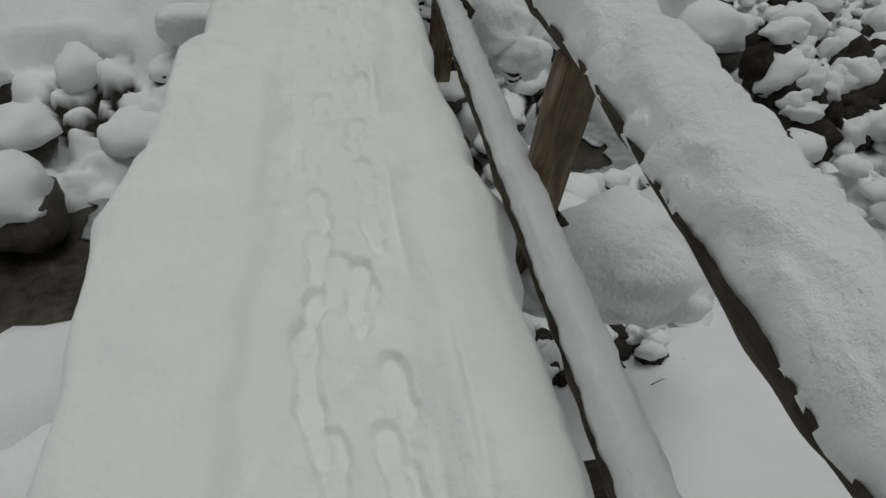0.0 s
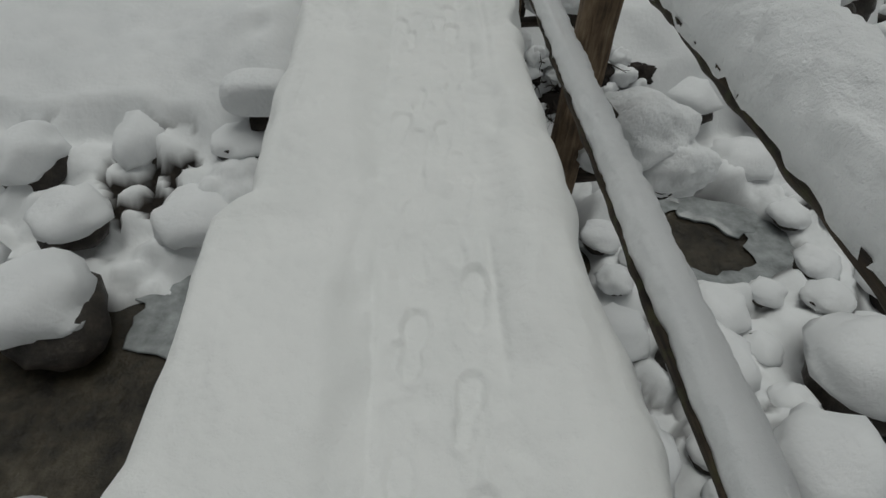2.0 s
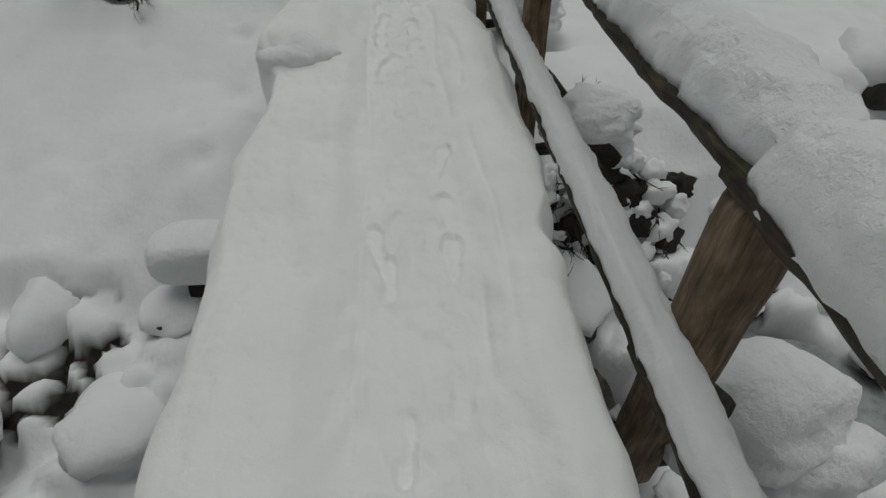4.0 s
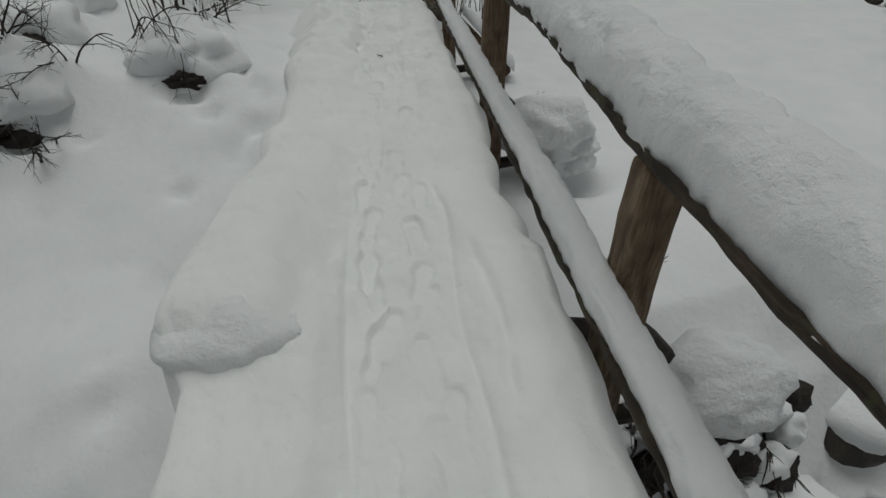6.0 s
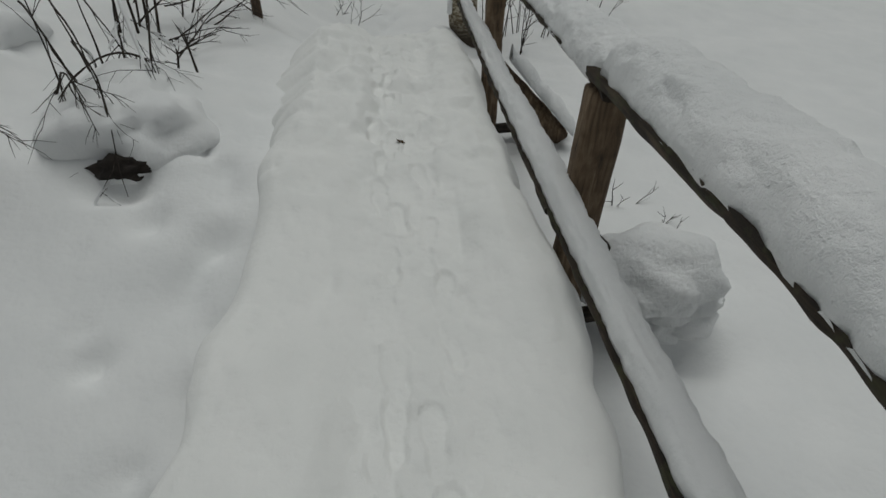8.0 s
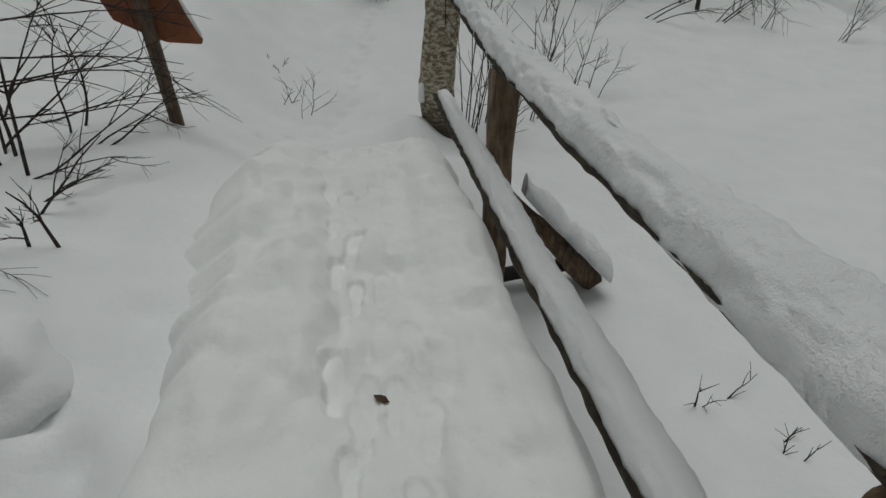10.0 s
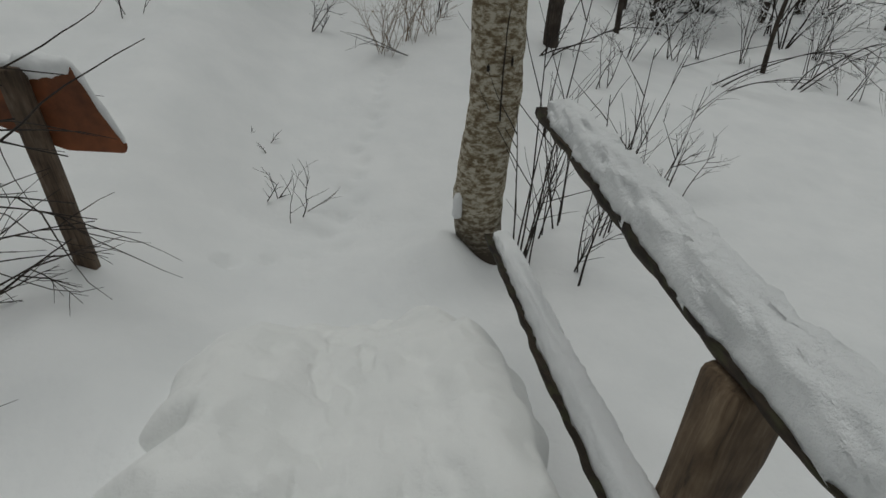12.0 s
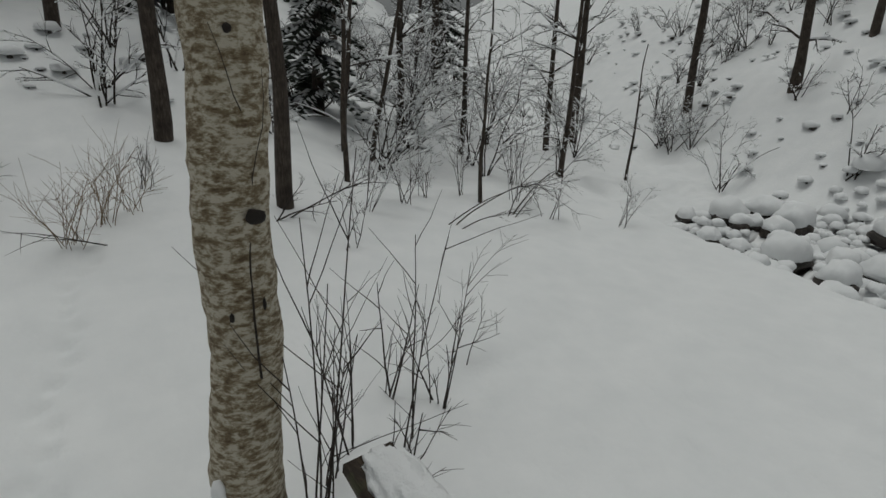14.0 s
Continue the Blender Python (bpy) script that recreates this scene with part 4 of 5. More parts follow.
def spruce(at, height, seed, group="spruces", low=0.05, reach=0.3):
    rng = random.Random(seed)
    sp = thing("spruce", at, "dark spruce with drooping boughs dusted with snow", "spruce", group)
    v, f = tube([(0, 0, -0.3), (0.02, 0, height * 0.5), (0, 0.02, height)], [height * 0.02, height * 0.014, 0.01], 9)
    mesh_object("trunk", v, f, TRUNK_BARK, sp)
    green, white = Soup(), Soup()
    z = height * low + 0.25
    while z < height * 0.98:
        span = (height - z) * reach + 0.15
        for _ in range(7):
            ang = rng.uniform(0, 6.28)
            L_ = span * rng.uniform(0.65, 1.1)
            ux, uy = math.cos(ang), math.sin(ang)
            n = 8
            for b_ in range(n):
                t_ = (b_ + 0.6) / n
                cx, cy, cz = ux * L_ * t_, uy * L_ * t_, z - 0.45 * L_ * t_ ** 1.5
                for sgn in (-1, 1):
                    for q in range(2):
                        w_ = L_ * (0.30 * (1 - t_) + 0.12) * rng.uniform(0.6, 1.2)
                        fx, fy = -uy * sgn + ux * 0.7, ux * sgn + uy * 0.7
                        tip = (cx + fx * w_, cy + fy * w_, cz - w_ * rng.uniform(0.25, 0.8))
                        hw = 0.035 + 0.03 * L_
                        green.add([(cx - ux * hw, cy - uy * hw, cz), (cx + ux * hw, cy + uy * hw, cz - 0.01), tip, (cx, cy, cz - hw * 1.6)], [(0, 1, 2), (0, 2, 3), (1, 3, 2), (0, 3, 1)])
                        if rng.random() < 0.92:
                            m_ = (cx * 0.55 + tip[0] * 0.45, cy * 0.55 + tip[1] * 0.45, cz * 0.55 + tip[2] * 0.45 + 0.015)
                            hs = hw * rng.uniform(0.7, 1.35)
                            white.add([(m_[0] - ux * hs - fx * hs, m_[1] - uy * hs - fy * hs, m_[2] + 0.01), (m_[0] + ux * hs, m_[1] + uy * hs, m_[2] + 0.01), (m_[0] + fx * hs * 1.6, m_[1] + fy * hs * 1.6, m_[2] - hs * 0.6), (m_[0], m_[1], m_[2] + hs * 0.7)], [(0, 2, 1), (0, 1, 3), (1, 2, 3), (2, 0, 3)])
        z += height * 0.045 + 0.06
    green.make("foliage", NEEDLES, sp, smooth=False)
    white.make("snow", SNOW, sp, "snow on the boughs")
    return sp


# broken ground on the wooded slopes: earth and stones that the snow leaves bare
N = 420
SX = np.concatenate([rs.uniform(15, 34, N), rs.uniform(-8, 12, N // 2)])
SY = np.concatenate([rs.uniform(9, 36, N), rs.uniform(25, 36, N // 2)])
SD, SZ = creek_offset(SX, SY), land(SX, SY)
dark, pale = Soup(), Soup()
for q in range(len(SX)):
    if abs(SD[q]) < 3.2:
        continue
    r = rs.uniform(0.05, 0.20)
    v_, f_ = LOOSE[q % 8]
    dark.add(v_ * np.array([0.6, 0.6, 0.8]) * r * (1.0 if q % 3 == 0 else 0.4) + np.array([SX[q], SY[q], SZ[q]]), f_)
    v_, f_ = LOOSE[(q + 3) % 8]
    pale.add(v_ * np.array([1.4, 1.3, 0.8]) * r + np.array([SX[q] + rs.uniform(-0.1, 0.4) * r, SY[q] + rs.uniform(0.1, 0.6) * r, SZ[q] + 0.5 * r]), f_)
tagged(dark.make("bare_earth", STONE), "dark earth and roots bare on the slopes", "earth", kind="stuff")
tagged(pale.make("slope_snow_lumps", SNOW), "lumpy snow over brush and stones on the slopes", "snow", kind="stuff")


# ---- the lichen-grown tree at the end of the railing ----
birch = thing("bark_tree", (1.705, 15.62, 0), "grey lichen-spotted tree trunk rising from the snow", "tree")
tz = [-1.3, -0.9, -0.6, -0.3, 0.1, 0.5, 0.95, 1.24, 1.5, 1.76, 2.0, 2.2, 3.2, 4.6, 6.0, 7.5]
tcx = [0.01, -0.03, -0.07, -0.085, -0.044, 0.0, -0.012, -0.016, 0.0, 0.022, 0.036, 0.03, 0.09, 0.14, 0.13, 0.2]
trd = [0.15, 0.18, 0.20, 0.207, 0.197, 0.193, 0.195, 0.192, 0.186, 0.188, 0.186, 0.182, 0.16, 0.135, 0.10, 0.04]
zz = np.linspace(-1.3, 7.5, 120)
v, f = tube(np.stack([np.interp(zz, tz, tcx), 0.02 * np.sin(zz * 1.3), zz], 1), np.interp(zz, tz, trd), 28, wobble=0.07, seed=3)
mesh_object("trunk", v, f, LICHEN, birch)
wood = Soup()
brng = random.Random(12)
for zb, ang in ((3.0, 0.4), (3.6, 2.6), (4.2, 4.4), (4.8, 1.3), (5.4, 5.5), (5.9, 3.3), (6.5, 0.2)):
    wood = Soup()
    branch(wood, (0.1, 0, zb), (math.cos(ang), math.sin(ang), 0.7), 1.7, 0.035, brng, 2, 0.05)
    wood.make("limb", TWIG, birch)
for kx, ky, kz, ks, kd in ((0.035, -0.185, 1.27, (0.05, 0.022, 0.04), 3.3), (-0.01, -0.178, 2.12, (0.02, 0.015, 0.022), 6.3), (-0.115, -0.150, 0.75, (0.012, 0.010, 0.028), 4.1), (0.045, -0.183, 0.80, (0.009, 0.010, 0.035), 5.2)):
    v, f = lump(kd, 2, 0.3, 1.0, 1.5)
    mesh_object("knot", v * np.array(ks) + np.array([kx, ky, kz]), f, SOIL, birch, "dark knot scar")
v, f = lump(9.1, 3, 0.3, 0.6, 1.6)
mesh_object("bark_snow", v * np.array([0.05, 0.06, 0.15]) + np.array([-0.27, -0.09, -0.38]), f, SNOW, birch, "snow clinging to the bark")
# thin suckers that climb beside the trunk
suckers = thing("sucker_shoots", (1.69, 15.43, land_z(1.69, 15.43)), "thin dark shoots growing up along the trunk", "shoots")
wood = Soup()
srng = random.Random(31)
branch(wood, (0.0, -0.02, 1.25), (-0.05, 0.02, 1), 1.5, 0.007, srng, 1, 0, 5, kids=5, wander=0.3)
for k_ in range(4):
    branch(wood, (0.19 + 0.03 * k_, -0.06, -0.1), (0.05 * k_, 0, 1), 1.5 + 0.35 * k_, 0.009, srng, 1, 0, 5, kids=4, wander=0.15)
wood.make("branchwork", TWIG, suckers)


# ---- the sign by the path, seen from behind ----
sign = thing("trail_sign", (-1.06, 14.86, -0.22), "red-brown sign board on a leaning weathered wooden post", "sign")
bm = box_bm(0.11, 0.085, 1.35, 0.016, 2, 0.008, 8)
sp_ = part("post", bm, SIGNPOST_WOOD, sign)
sp_.location = (0, 0, -0.2)
bm = bmesh.new()
outline = [(-0.36, 1.12), (-0.20, 1.10), (-0.14, 1.07), (0.08, 1.13), (0.26, 1.14), (0.36, 0.82), (0.41, 0.69), (0.39, 0.65), (0.10, 0.68), (-0.10, 0.78), (-0.28, 0.88)]
vs = [bm.verts.new((x, 0.012, z)) for x, z in outline]
face = bm.faces.new(vs)
ext = bmesh.ops.extrude_face_region(bm, geom=[face])
bmesh.ops.translate(bm, vec=(0, 0.028, 0), verts=[g for g in ext["geom"] if isinstance(g, bmesh.types.BMVert)])
bmesh.ops.recalc_face_normals(bm, faces=bm.faces)
bmesh.ops.bevel(bm, geom=list(bm.edges), offset=0.006, segments=2, affect="EDGES")
board = part("board", bm, RUST, sign, "rusty red-brown back of the board", smooth=False)
board.location = (0, 0.045, 0)
path = [(-0.40 + 0.022 * min(k_, 30) + 0.011 * max(k_ - 30, 0), 0.07, 1.11 - 0.033 * max(k_ - 30, 0)) for k_ in range(44)]
st_ = Soup()
pth = np.array(path)
st_.add(*tube(pth + np.array([0, 0, 0.03]), np.array([0.055 * (1 + 0.3 * float(vnoise(k_ * 0.4, 1.0, 2))) * (1.0 if k_ < 30 else 0.32) for k_ in range(44)]), 9, wobble=0.25, seed=6))
st_.make("snow", SNOW, sign, "snow cap along the board's upper edge")

# ---- shrubs and saplings ----
TWIGGY = "bare dark twigs of a leafless shrub above the snow"


def on_land(x, y):
    return (x, y, land_z(x, y))


for i, (x, y, h, sp_r, n) in enumerate([
    (2.40, 15.08, 1.25, 0.10, 1), (2.05, 15.5, 1.4, 0.14, 3), (2.25, 15.8, 1.2, 0.2, 3), (2.55, 16.0, 1.3, 0.2, 3), (2.45, 15.3, 0.9, 0.2, 3),
    (2.9, 15.75, 1.7, 0.12, 3), (3.1, 16.4, 1.2, 0.2, 4), (3.4, 15.95, 1.3, 0.10, 2), (3.5, 16.1, 1.0, 0.25, 3), (3.9, 16.3, 0.7, 0.3, 2)]):
    shrub(on_land(x, y), n, h, sp_r, 50 + i, "upright dark saplings with fine forked twigs in snow", (0.12, 0.05), 2 if n < 3 else 1, 0.009, group="saplings by the tree", wander=0.2)
# twigs on the open snow beyond the bridge
for i, (x, y, h) in enumerate([(-0.16, 16.64, 0.52), (0.03, 16.41, 0.55), (2.45, 11.25, 0.3), (2.6, 10.9, 0.3), (3.3, 12.4, 0.28), (2.4, 8.6, 0.25), (-0.4, 17.5, 0.2)]):
    shrub(on_land(x, y), 3, h, 0.35, 90 + i, "small bare twig poking out of the snow", (0.5, 0.1), 1, 0.006, group="twigs in the snow")
# clumps of thin upright stems along the path
for i, (x, y, n, h) in enumerate([(1.2, 20.2, 16, 1.0), (1.6, 20.6, 14, 1.1), (2.0, 20.9, 12, 1.0), (2.3, 21.6, 6, 0.9), (0.1, 21.0, 5, 0.8), (-1.2, 21.5, 5, 0.8), (-2.0, 19.5, 3, 0.8), (4.2, 18.9, 4, 0.9),
    (5.2, 20.2, 6, 1.3), (6.2, 20.6, 6, 1.3), (7.2, 21.2, 6, 1.4), (8.4, 21.5, 6, 1.5), (9.2, 20.6, 5, 1.4), (8.9, 19.3, 4, 0.9), (9.8, 18.2, 4, 1.0), (6.7, 22.5, 6, 1.4), (10.3, 21.8, 7, 1.7)]):
    shrub(on_land(x, y), n, h, 0.28, 130 + i, TWIGGY if i > 2 else "dense clump of thin pale brown withered stems in snow", (0.1, 0.0), 2 if i > 2 else 1, 0.008 if i > 2 else 0.005, 0.05, i > 7, "shrubs along the path", mat=TWIG if i > 2 else GRASS)
# tall brushwood bowed and whitened by snow in front of the wood
for i, (x, y, n, h) in enumerate([(8.6, 24.6, 6, 3.0), (9.8, 25.6, 6, 3.4), (11.0, 24.0, 5, 2.8), (10.4, 22.8, 5, 2.4), (12.6, 25.2, 6, 3.4), (13.8, 23.0, 5, 2.6), (7.6, 23.4, 5, 2.4), (14.5, 26.5, 6, 3.4), (11.8, 28, 7, 3.8), (16.5, 24.5, 6, 3.0), (18, 20, 6, 2.4), (19, 17, 6, 2.2), (17.5, 14.5, 5, 2.0), (21, 22.5, 6, 2.6), (12.6, 28.0, 6, 4.8), (15.0, 29.5, 6, 5.0), (17.5, 30.0, 6, 4.8), (10.8, 27.0, 5, 4.2)]):
    shrub(on_land(x, y), n, h, 0.35, 720 + i, "tall leafless brushwood bowed under clinging snow", (0.1, -0.1), 3, 0.02, 0.25, True, "snowy brushwood")
# low overhanging branches
for i, (x, y, h, ln_) in enumerate([(6.4, 19.4, 2.2, (1.6, -0.3)), (8.2, 19.8, 2.4, (1.5, 0.2)), (3.6, 20.0, 1.6, (1.3, -0.5))]):
    shrub(on_land(x, y), 3, h, 0.3, 160 + i, "long low branch arching over the snow", ln_, 2, 0.014, 0.25, False, "arching branches")
shrub(on_land(1.6, 20.1), 2, 1.3, 0.2, 171, "thin bare branch lying low across the snow", (-2.6, -0.7), 1, 0.007, 0.15, group="arching branches")
# the shrub beside the sign and the drooping bush on the bank
for i, (x, y, n, h, ln_) in enumerate([(-1.85, 13.6, 2, 1.5, (1.6, -0.1)), (-1.6, 14.2, 2, 1.2, (2.0, 0.1)), (-1.6, 13.2, 2, 0.8, (1.0, 0.1)), (-1.9, 14.6, 2, 1.5, (0.25, 0)), (-2.3, 14.2, 2, 1.6, (0.5, 0)), (-2.6, 14.9, 2, 1.7, (0.4, 0)), (-1.25, 12.4, 2, 0.6, (0.5, -0.1))]):
    shrub(on_land(x, y), n, h, 0.30, 180 + i, "spreading bare shrub with long thin crossing branches", ln_, 2, 0.011, 0.12, False, "bushes by the sign")
side_bush = thing("side_bush", on_land(-2.15, 14.1), "large bare bush reaching long twigs past the sign", "bush")
sb = random.Random(15)
for k_ in range(4):
    wood = Soup()
    branch(wood, (sb.uniform(-0.3, 0.3), sb.uniform(-0.4, 0.4), -0.1), (sb.uniform(-0.1, 0.25), 0, 1), sb.uniform(1.3, 2.0), 0.017, sb, 1, 0, 6, kids=5)
    wood.make("stem", TWIG, side_bush)
for k_ in range(8):
    wood = Soup()
    branch(wood, (sb.uniform(-0.2, 0.2), sb.uniform(-0.5, 0.5), 0.15 + 0.16 * k_), (1, sb.uniform(-0.25, 0.2), sb.uniform(-0.05, 0.35)), sb.uniform(1.0, 1.7), 0.010, sb, 1, 0.12, 5, kids=5, wander=0.5)
    wood.make("branch", TWIG, side_bush)
for i, (x, y, n, h, ln_, dr, sn) in enumerate([(-1.45, 12.3, 2, 1.5, (0.5, -0.55), 1.3, False), (-1.95, 12.0, 2, 1.3, (0.1, -0.6), 1.2, False), (-2.35, 11.2, 4, 0.95, (0.1, -0.8), 0.9, False), (-2.85, 11.2, 4, 1.0, (0.1, -0.7), 0.8, False), (-3.2, 11.9, 4, 1.1, (0.3, -0.5), 0.6, True), (-2.75, 10.6, 5, 0.8, (0.15, -0.7), 0.8, False), (-3.3, 10.7, 5, 0.9, (0.3, -0.7), 0.7, False), (-2.45, 10.35, 4, 0.55, (0.2, -0.8), 0.8, False), (-3.0, 11.4, 4, 0.9, (0.5, -0.3), 0.6, False)]):
    shrub(on_land(x, y), n, h, 0.3, 210 + i, "drooping leafless bush hanging over the snowy bank", ln_, 2, 0.010, dr, sn, "bushes on the bank")

hang = thing("hanging_bush", on_land(-1.55, 12.35), "bare bush letting fine reddish twigs hang over the bank", "bush", "bushes on the bank")
wood, white = Soup(), Soup()
hb = random.Random(8)
for k_ in range(6):
    stem = branch(wood, (hb.uniform(-0.5, 0.1), hb.uniform(-0.2, 0.2), -0.1), (hb.uniform(-0.2, 0.5), hb.uniform(-0.5, -0.1), 1.0), hb.uniform(0.7, 1.0), 0.012, hb, 0, 0.1, 6, white)
    branch(wood, stem[-1], (hb.uniform(0.2, 0.6), hb.uniform(-0.8, -0.4), 0.1), hb.uniform(0.9, 1.3), 0.008, hb, 2, 1.6, 5, white if k_ % 2 else None, kids=5, wander=0.5)
wood.make("branchwork", TWIG, hang)
dust(white.make("snow", SNOW, hang, "snow lying along the twigs"))

# boulders half drowned in the bank's snow, with dark hollows at their feet
for i, (x, y, r) in enumerate(MOUNDS):
    gz = land_z(x, y) - 0.80 * r
    bd = thing("boulder", (x, y, gz), "brown boulder buried in a snow mound, hollow at its foot", "boulder", "boulders on the bank")
    v, f = lump(i + 60.7, 4, 0.34, 0.55, 1.5)
    mesh_object("snow_cap", v * np.array([r * 0.97, r * 0.88, r * 0.70]) + np.array([0, 0, 0.20 * r]), f, SNOW, bd, "smooth domed snow mound")
    for kk, (ox, oy, rr_) in enumerate(((0.14, -0.90, 0.24),) if i != 1 else ((0.1, -1.0, 0.26), (-0.35, -1.02, 0.3))):
        v, f = lump(i + kk * 3.1 + 2.2, 4, 0.4, 0.9, 2.0)
        mesh_object("rock", v * np.array([1.3, 0.75, 0.6]) * r * rr_ + np.array([ox * r, 0.82 * oy * r, land_z(x + ox * r, y + 0.82 * oy * r) - gz + 0.02 * r]), f, SOIL, bd, "dark earthy rock in the hollow")

# ---- woods and slopes beyond ----
for i, (x, y, h, r, ln_) in enumerate([
    (3.95, 20.4, 8, 0.13, (-0.02, 0)), (0.45, 23.0, 9, 0.17, (-0.03, 0)), (3.0, 23.7, 9, 0.17, (0.04, 0)), (5.7, 21.8, 6, 0.06, (0.02, 0)), (7.3, 24.8, 6, 0.08, (0.1, 0)),
    (8.0, 24.6, 7, 0.07, (0.25, 0)), (12.8, 22.2, 7, 0.09, (0.03, 0)), (11.2, 24.7, 8, 0.09, (0, 0)), (10.2, 26.5, 9, 0.12, (0, 0)), (-1.8, 25.5, 9, 0.13, (0, 0)), (8.4, 20.9, 4.5, 0.05, (0.03, 0)), (16.7, 26.1, 8, 0.13, (-0.02, 0)), (15.7, 21.9, 4, 0.05, (0.02, 0)),
    (-4.5, 24, 9, 0.15, (0, 0)), (2.0, 28, 10, 0.15, (0, 0)), (5.6, 28.5, 10, 0.16, (0, 0)), (22.9, 20.2, 10, 0.2, (-0.06, 0)), (23, 24, 11, 0.17, (0, 0)), (19.5, 27, 11, 0.18, (0, 0)),
    (26, 19, 9, 0.16, (0.02, 0)), (15, 31, 11, 0.18, (0, 0)), (24.5, 15.5, 9, 0.13, (0, 0)), (29, 27, 11, 0.2, (0, 0)), (12.5, 35, 11, 0.18, (0, 0)), (7.5, 34, 11, 0.17, (0, 0)), (-3, 33, 11, 0.18, (0, 0)), (18, 36, 12, 0.2, (0, 0))]):
    tree(on_land(x, y), h, r, 300 + i, "slender dark leafless tree trunk on the snowy slope", ln_, limbs=6 if i < 13 else 4, group="trees of the wood", from_z=0.2 if i > 3 else 0.4)
for i, (x, y, h) in enumerate([(8.0, 27.5, 9), (8.4, 44, 12), (5.0, 30.5, 10), (12.0, 45, 12), (1.0, 31, 10), (-5, 30, 10), (14, 38, 12), (3.5, 36, 12), (30, 20, 9), (-9, 26, 9), (34, 26, 12), (9, 42, 13), (24, 42, 13)]):
    spruce(on_land(x, y), h, 400 + i, reach=0.2)
slope_rng = random.Random(77)
for i in range(120):
    if i < 80:
        x, y = slope_rng.uniform(13, 32), slope_rng.uniform(11, 34)
    else:
        x, y = slope_rng.uniform(-6, 12), slope_rng.uniform(24, 36)
    d = float(creek_offset(np.array([x]), np.array([y]))[0])
    if abs(d) < 2.8:
        continue
    shrub(on_land(x, y), slope_rng.randint(4, 8), slope_rng.uniform(0.8, 2.4), 0.4, 600 + i, "leafless thicket on the slope with snow on its twigs", (0, 0), 2, 0.02, 0.2, True, "thickets on the slopes")
# snow-laden undergrowth on the near slope beside the stream
for i in range(40):
    x, y = slope_rng.uniform(6.0, 12), slope_rng.uniform(0.5, 7.5)
    d = float(creek_offset(np.array([x]), np.array([y]))[0])
    if d > -2.2:
        continue
    r = slope_rng.uniform(0.25, 0.7)
    snowy_stone(x, y, land_z(x, y) + 0.2 * r, r, 700 + i, slope_rng.uniform(0.7, 1.0), 0.34, slope_rng.uniform(0.6, 1.2), "rocks of the near slope", "slope_rock", "dark earthy rock on the slope under patchy snow")

# dark undercut rocks at the lip of the banks
for i, (x, y, dz, r) in enumerate([(5.5, 9.0, -0.25, 0.5), (6.3, 9.4, -0.3, 0.6), (7.0, 9.9, -0.3, 0.55), (9.2, 5.2, 0.2, 0.8), (6.6, 7.9, 0.1, 0.7), (9.8, 6.8, 0.2, 0.9), (10.6, 6.2, 0.3, 1.0)]):
    snowy_stone(x, y, land_z(x, y) + dz, r, 800 + i, 0.86, 0.36, 0.9, "bank rocks", "bank_rock", "dark earthy undercut bank rock with patchy snow on top")

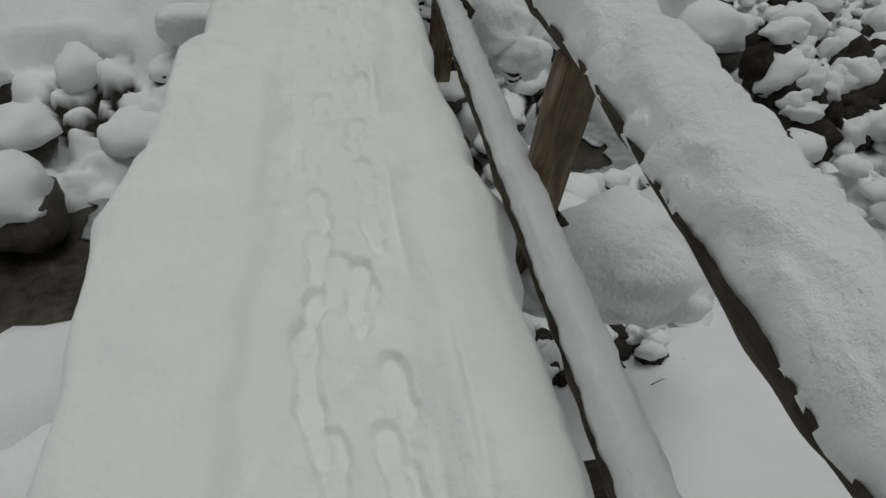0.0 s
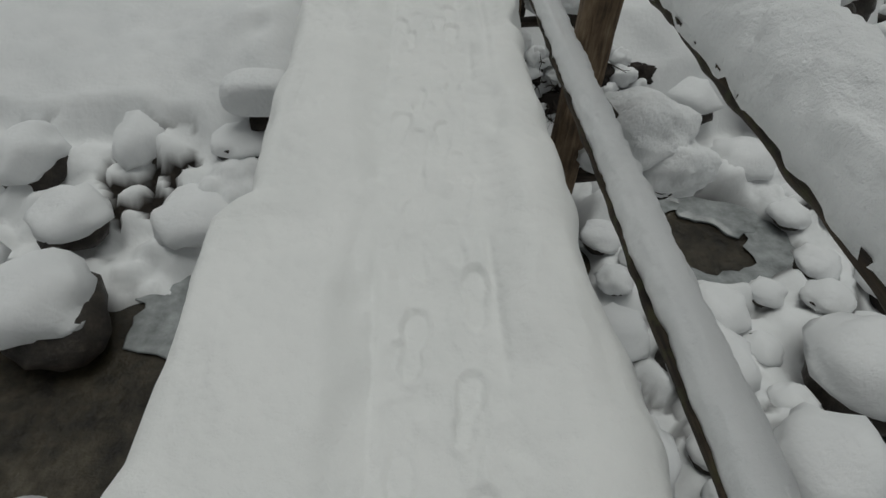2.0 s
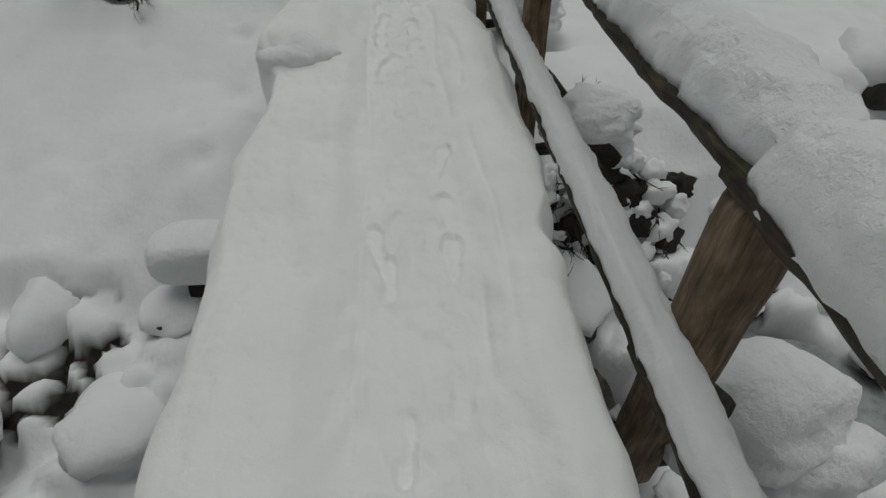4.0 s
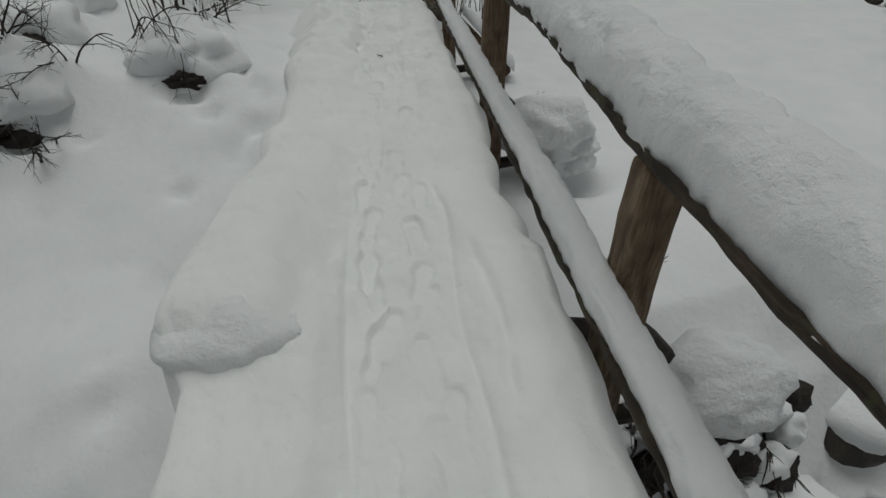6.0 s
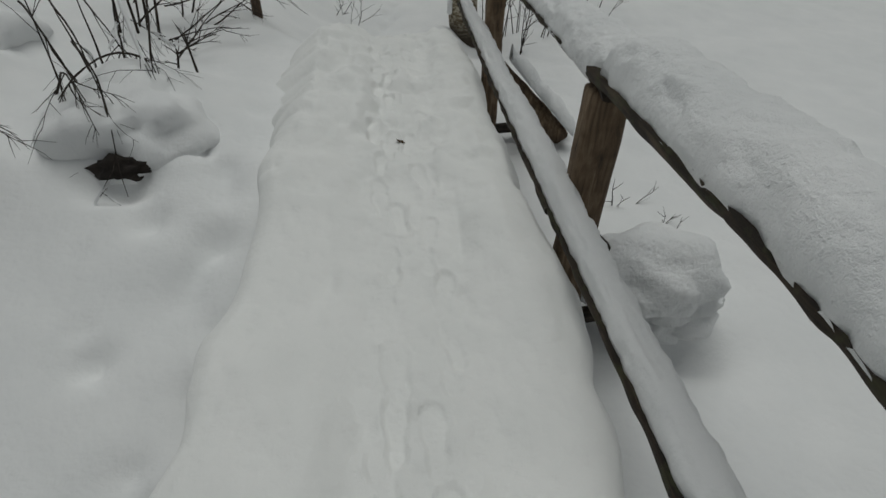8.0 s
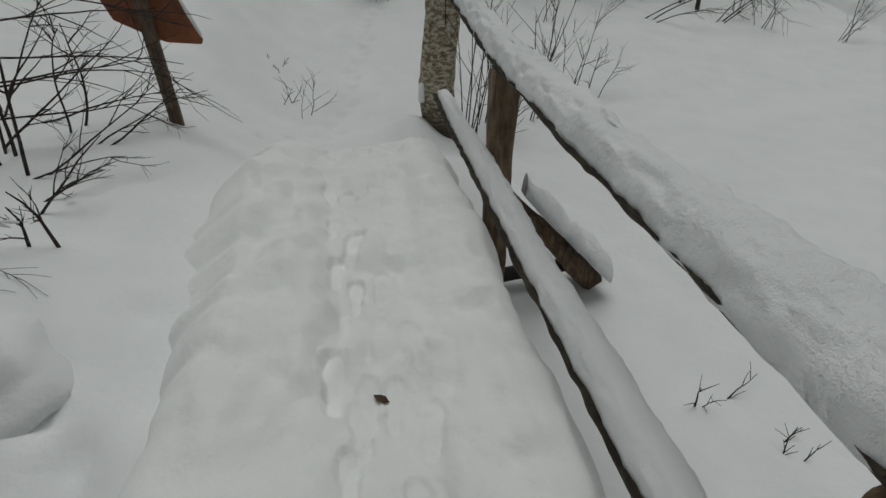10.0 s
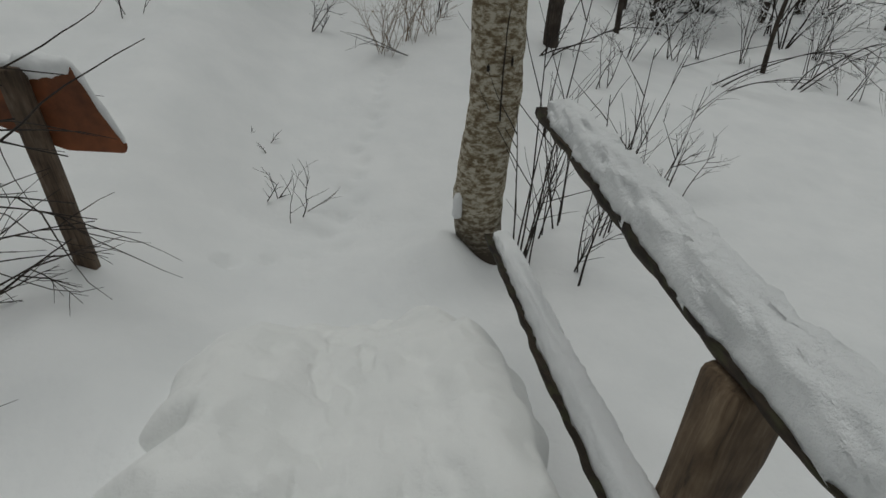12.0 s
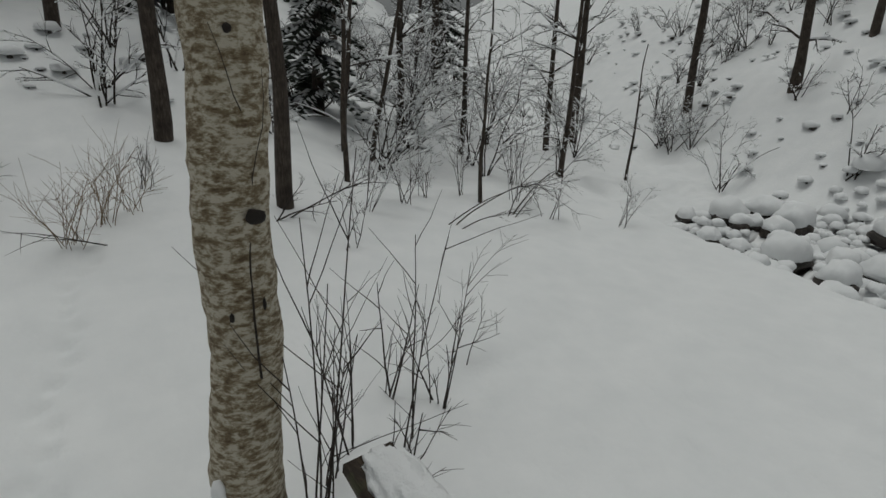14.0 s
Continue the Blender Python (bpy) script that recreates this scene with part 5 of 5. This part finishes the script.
# broken edges of the banks: roots and earth under clods of hanging snow
def earth_bank(x0, x1, y0, y1, seed, n_earth, size, n_roots, n_clods, rise, label):
    """Bare earth that climbs by rise from y0 to y1, with roots and clods of snow."""
    mx, my = (x0 + x1) / 2, (y0 + y1) / 2
    mz = land_z(mx, my)
    bank = thing("root_bank", (mx, my, mz), label, "bank")
    rb = random.Random(seed)
    earth, roots = Soup(), Soup()

    def spot():
        x, y = rb.uniform(x0, x1), rb.uniform(y0, y1)
        return x - mx, y - my, land_z(x, y) - mz + rise * (y - y0) / (y1 - y0) * (0.6 + 0.4 * math.sin(3 * x))

    for k_ in range(n_earth):
        x, y, z = spot()
        v_, f_ = lump(seed + k_ * 0.7, 3, 0.5, 0.8, 2.2)
        earth.add(v_ * np.array([1.1, 0.9, 1.0]) * size * rb.uniform(0.6, 1.3) + np.array([x, y, z]), f_)
    for k_ in range(n_roots):
        x, y, z = spot()
        branch(roots, (x, y, z), (rb.uniform(-0.6, 0.6), -1, rb.uniform(-0.3, 0.5)), rb.uniform(0.25, 0.6), 0.012, rb, 1, 0.6, 5, kids=3, wander=0.6)
    for k_ in range(n_clods):
        x, y, z = spot()
        v_, f_ = lump(k_ + 0.9 + seed, 3, 0.45, 0.7, 1.6)
        mesh_object("snow_clod", v_ * np.array([rb.uniform(0.8, 1.6), 0.9, rb.uniform(0.7, 1.5)]) * size * rb.uniform(0.45, 1.05) + np.array([x, y, z + size * rb.uniform(0.6, 1.3)]), f_, SNOW, bank)
    earth.make("earth", SOIL, bank, "dark bare earth")
    roots.make("root_tangle", TWIG, bank, "thin tangled brown roots")


earth_bank(1.45, 3.3, 6.95, 7.75, 31, 46, 0.14, 40, 60, 0.1, "dark earth bank with tangled roots and hanging snow clods")
earth_bank(6.7, 9.2, 5.6, 7.0, 57, 60, 0.30, 40, 34, 0.9, "black undercut earth bank with snow clods above the stream")
earth_bank(1.55, 2.9, 1.9, 2.5, 83, 16, 0.10, 26, 22, 0.1, "small dark hollow of roots and stones in the bank's snow")

# ---- small things on the trodden snow ----
bm = bmesh.new()
leaf_pts = [(0, -0.035, 0.002), (0.018, -0.012, 0.012), (0.021, 0.012, 0.009), (0.004, 0.034, 0.016), (-0.016, 0.014, 0.012), (-0.02, -0.012, 0.007)]
lv = [bm.verts.new(q) for q in leaf_pts]
mid = bm.verts.new((0, 0, -0.001))
for k_ in range(6):
    bm.faces.new((lv[k_], lv[(k_ + 1) % 6], mid))
ext = bmesh.ops.extrude_face_region(bm, geom=list(bm.faces))
bmesh.ops.translate(bm, vec=(0, 0, 0.0015), verts=[g for g in ext["geom"] if isinstance(g, bmesh.types.BMVert)])
leaf = part("leaf", bm, DEAD_LEAF, None)
leaf.location = (0.579, 11.0, float(deck_top(np.array([0.579]), np.array([11.0]))[0]) + 0.006)
leaf.rotation_euler = (0.1, 0.2, 1.2)
tagged(leaf, "curled dead brown leaf lying on the trodden snow", "leaf")
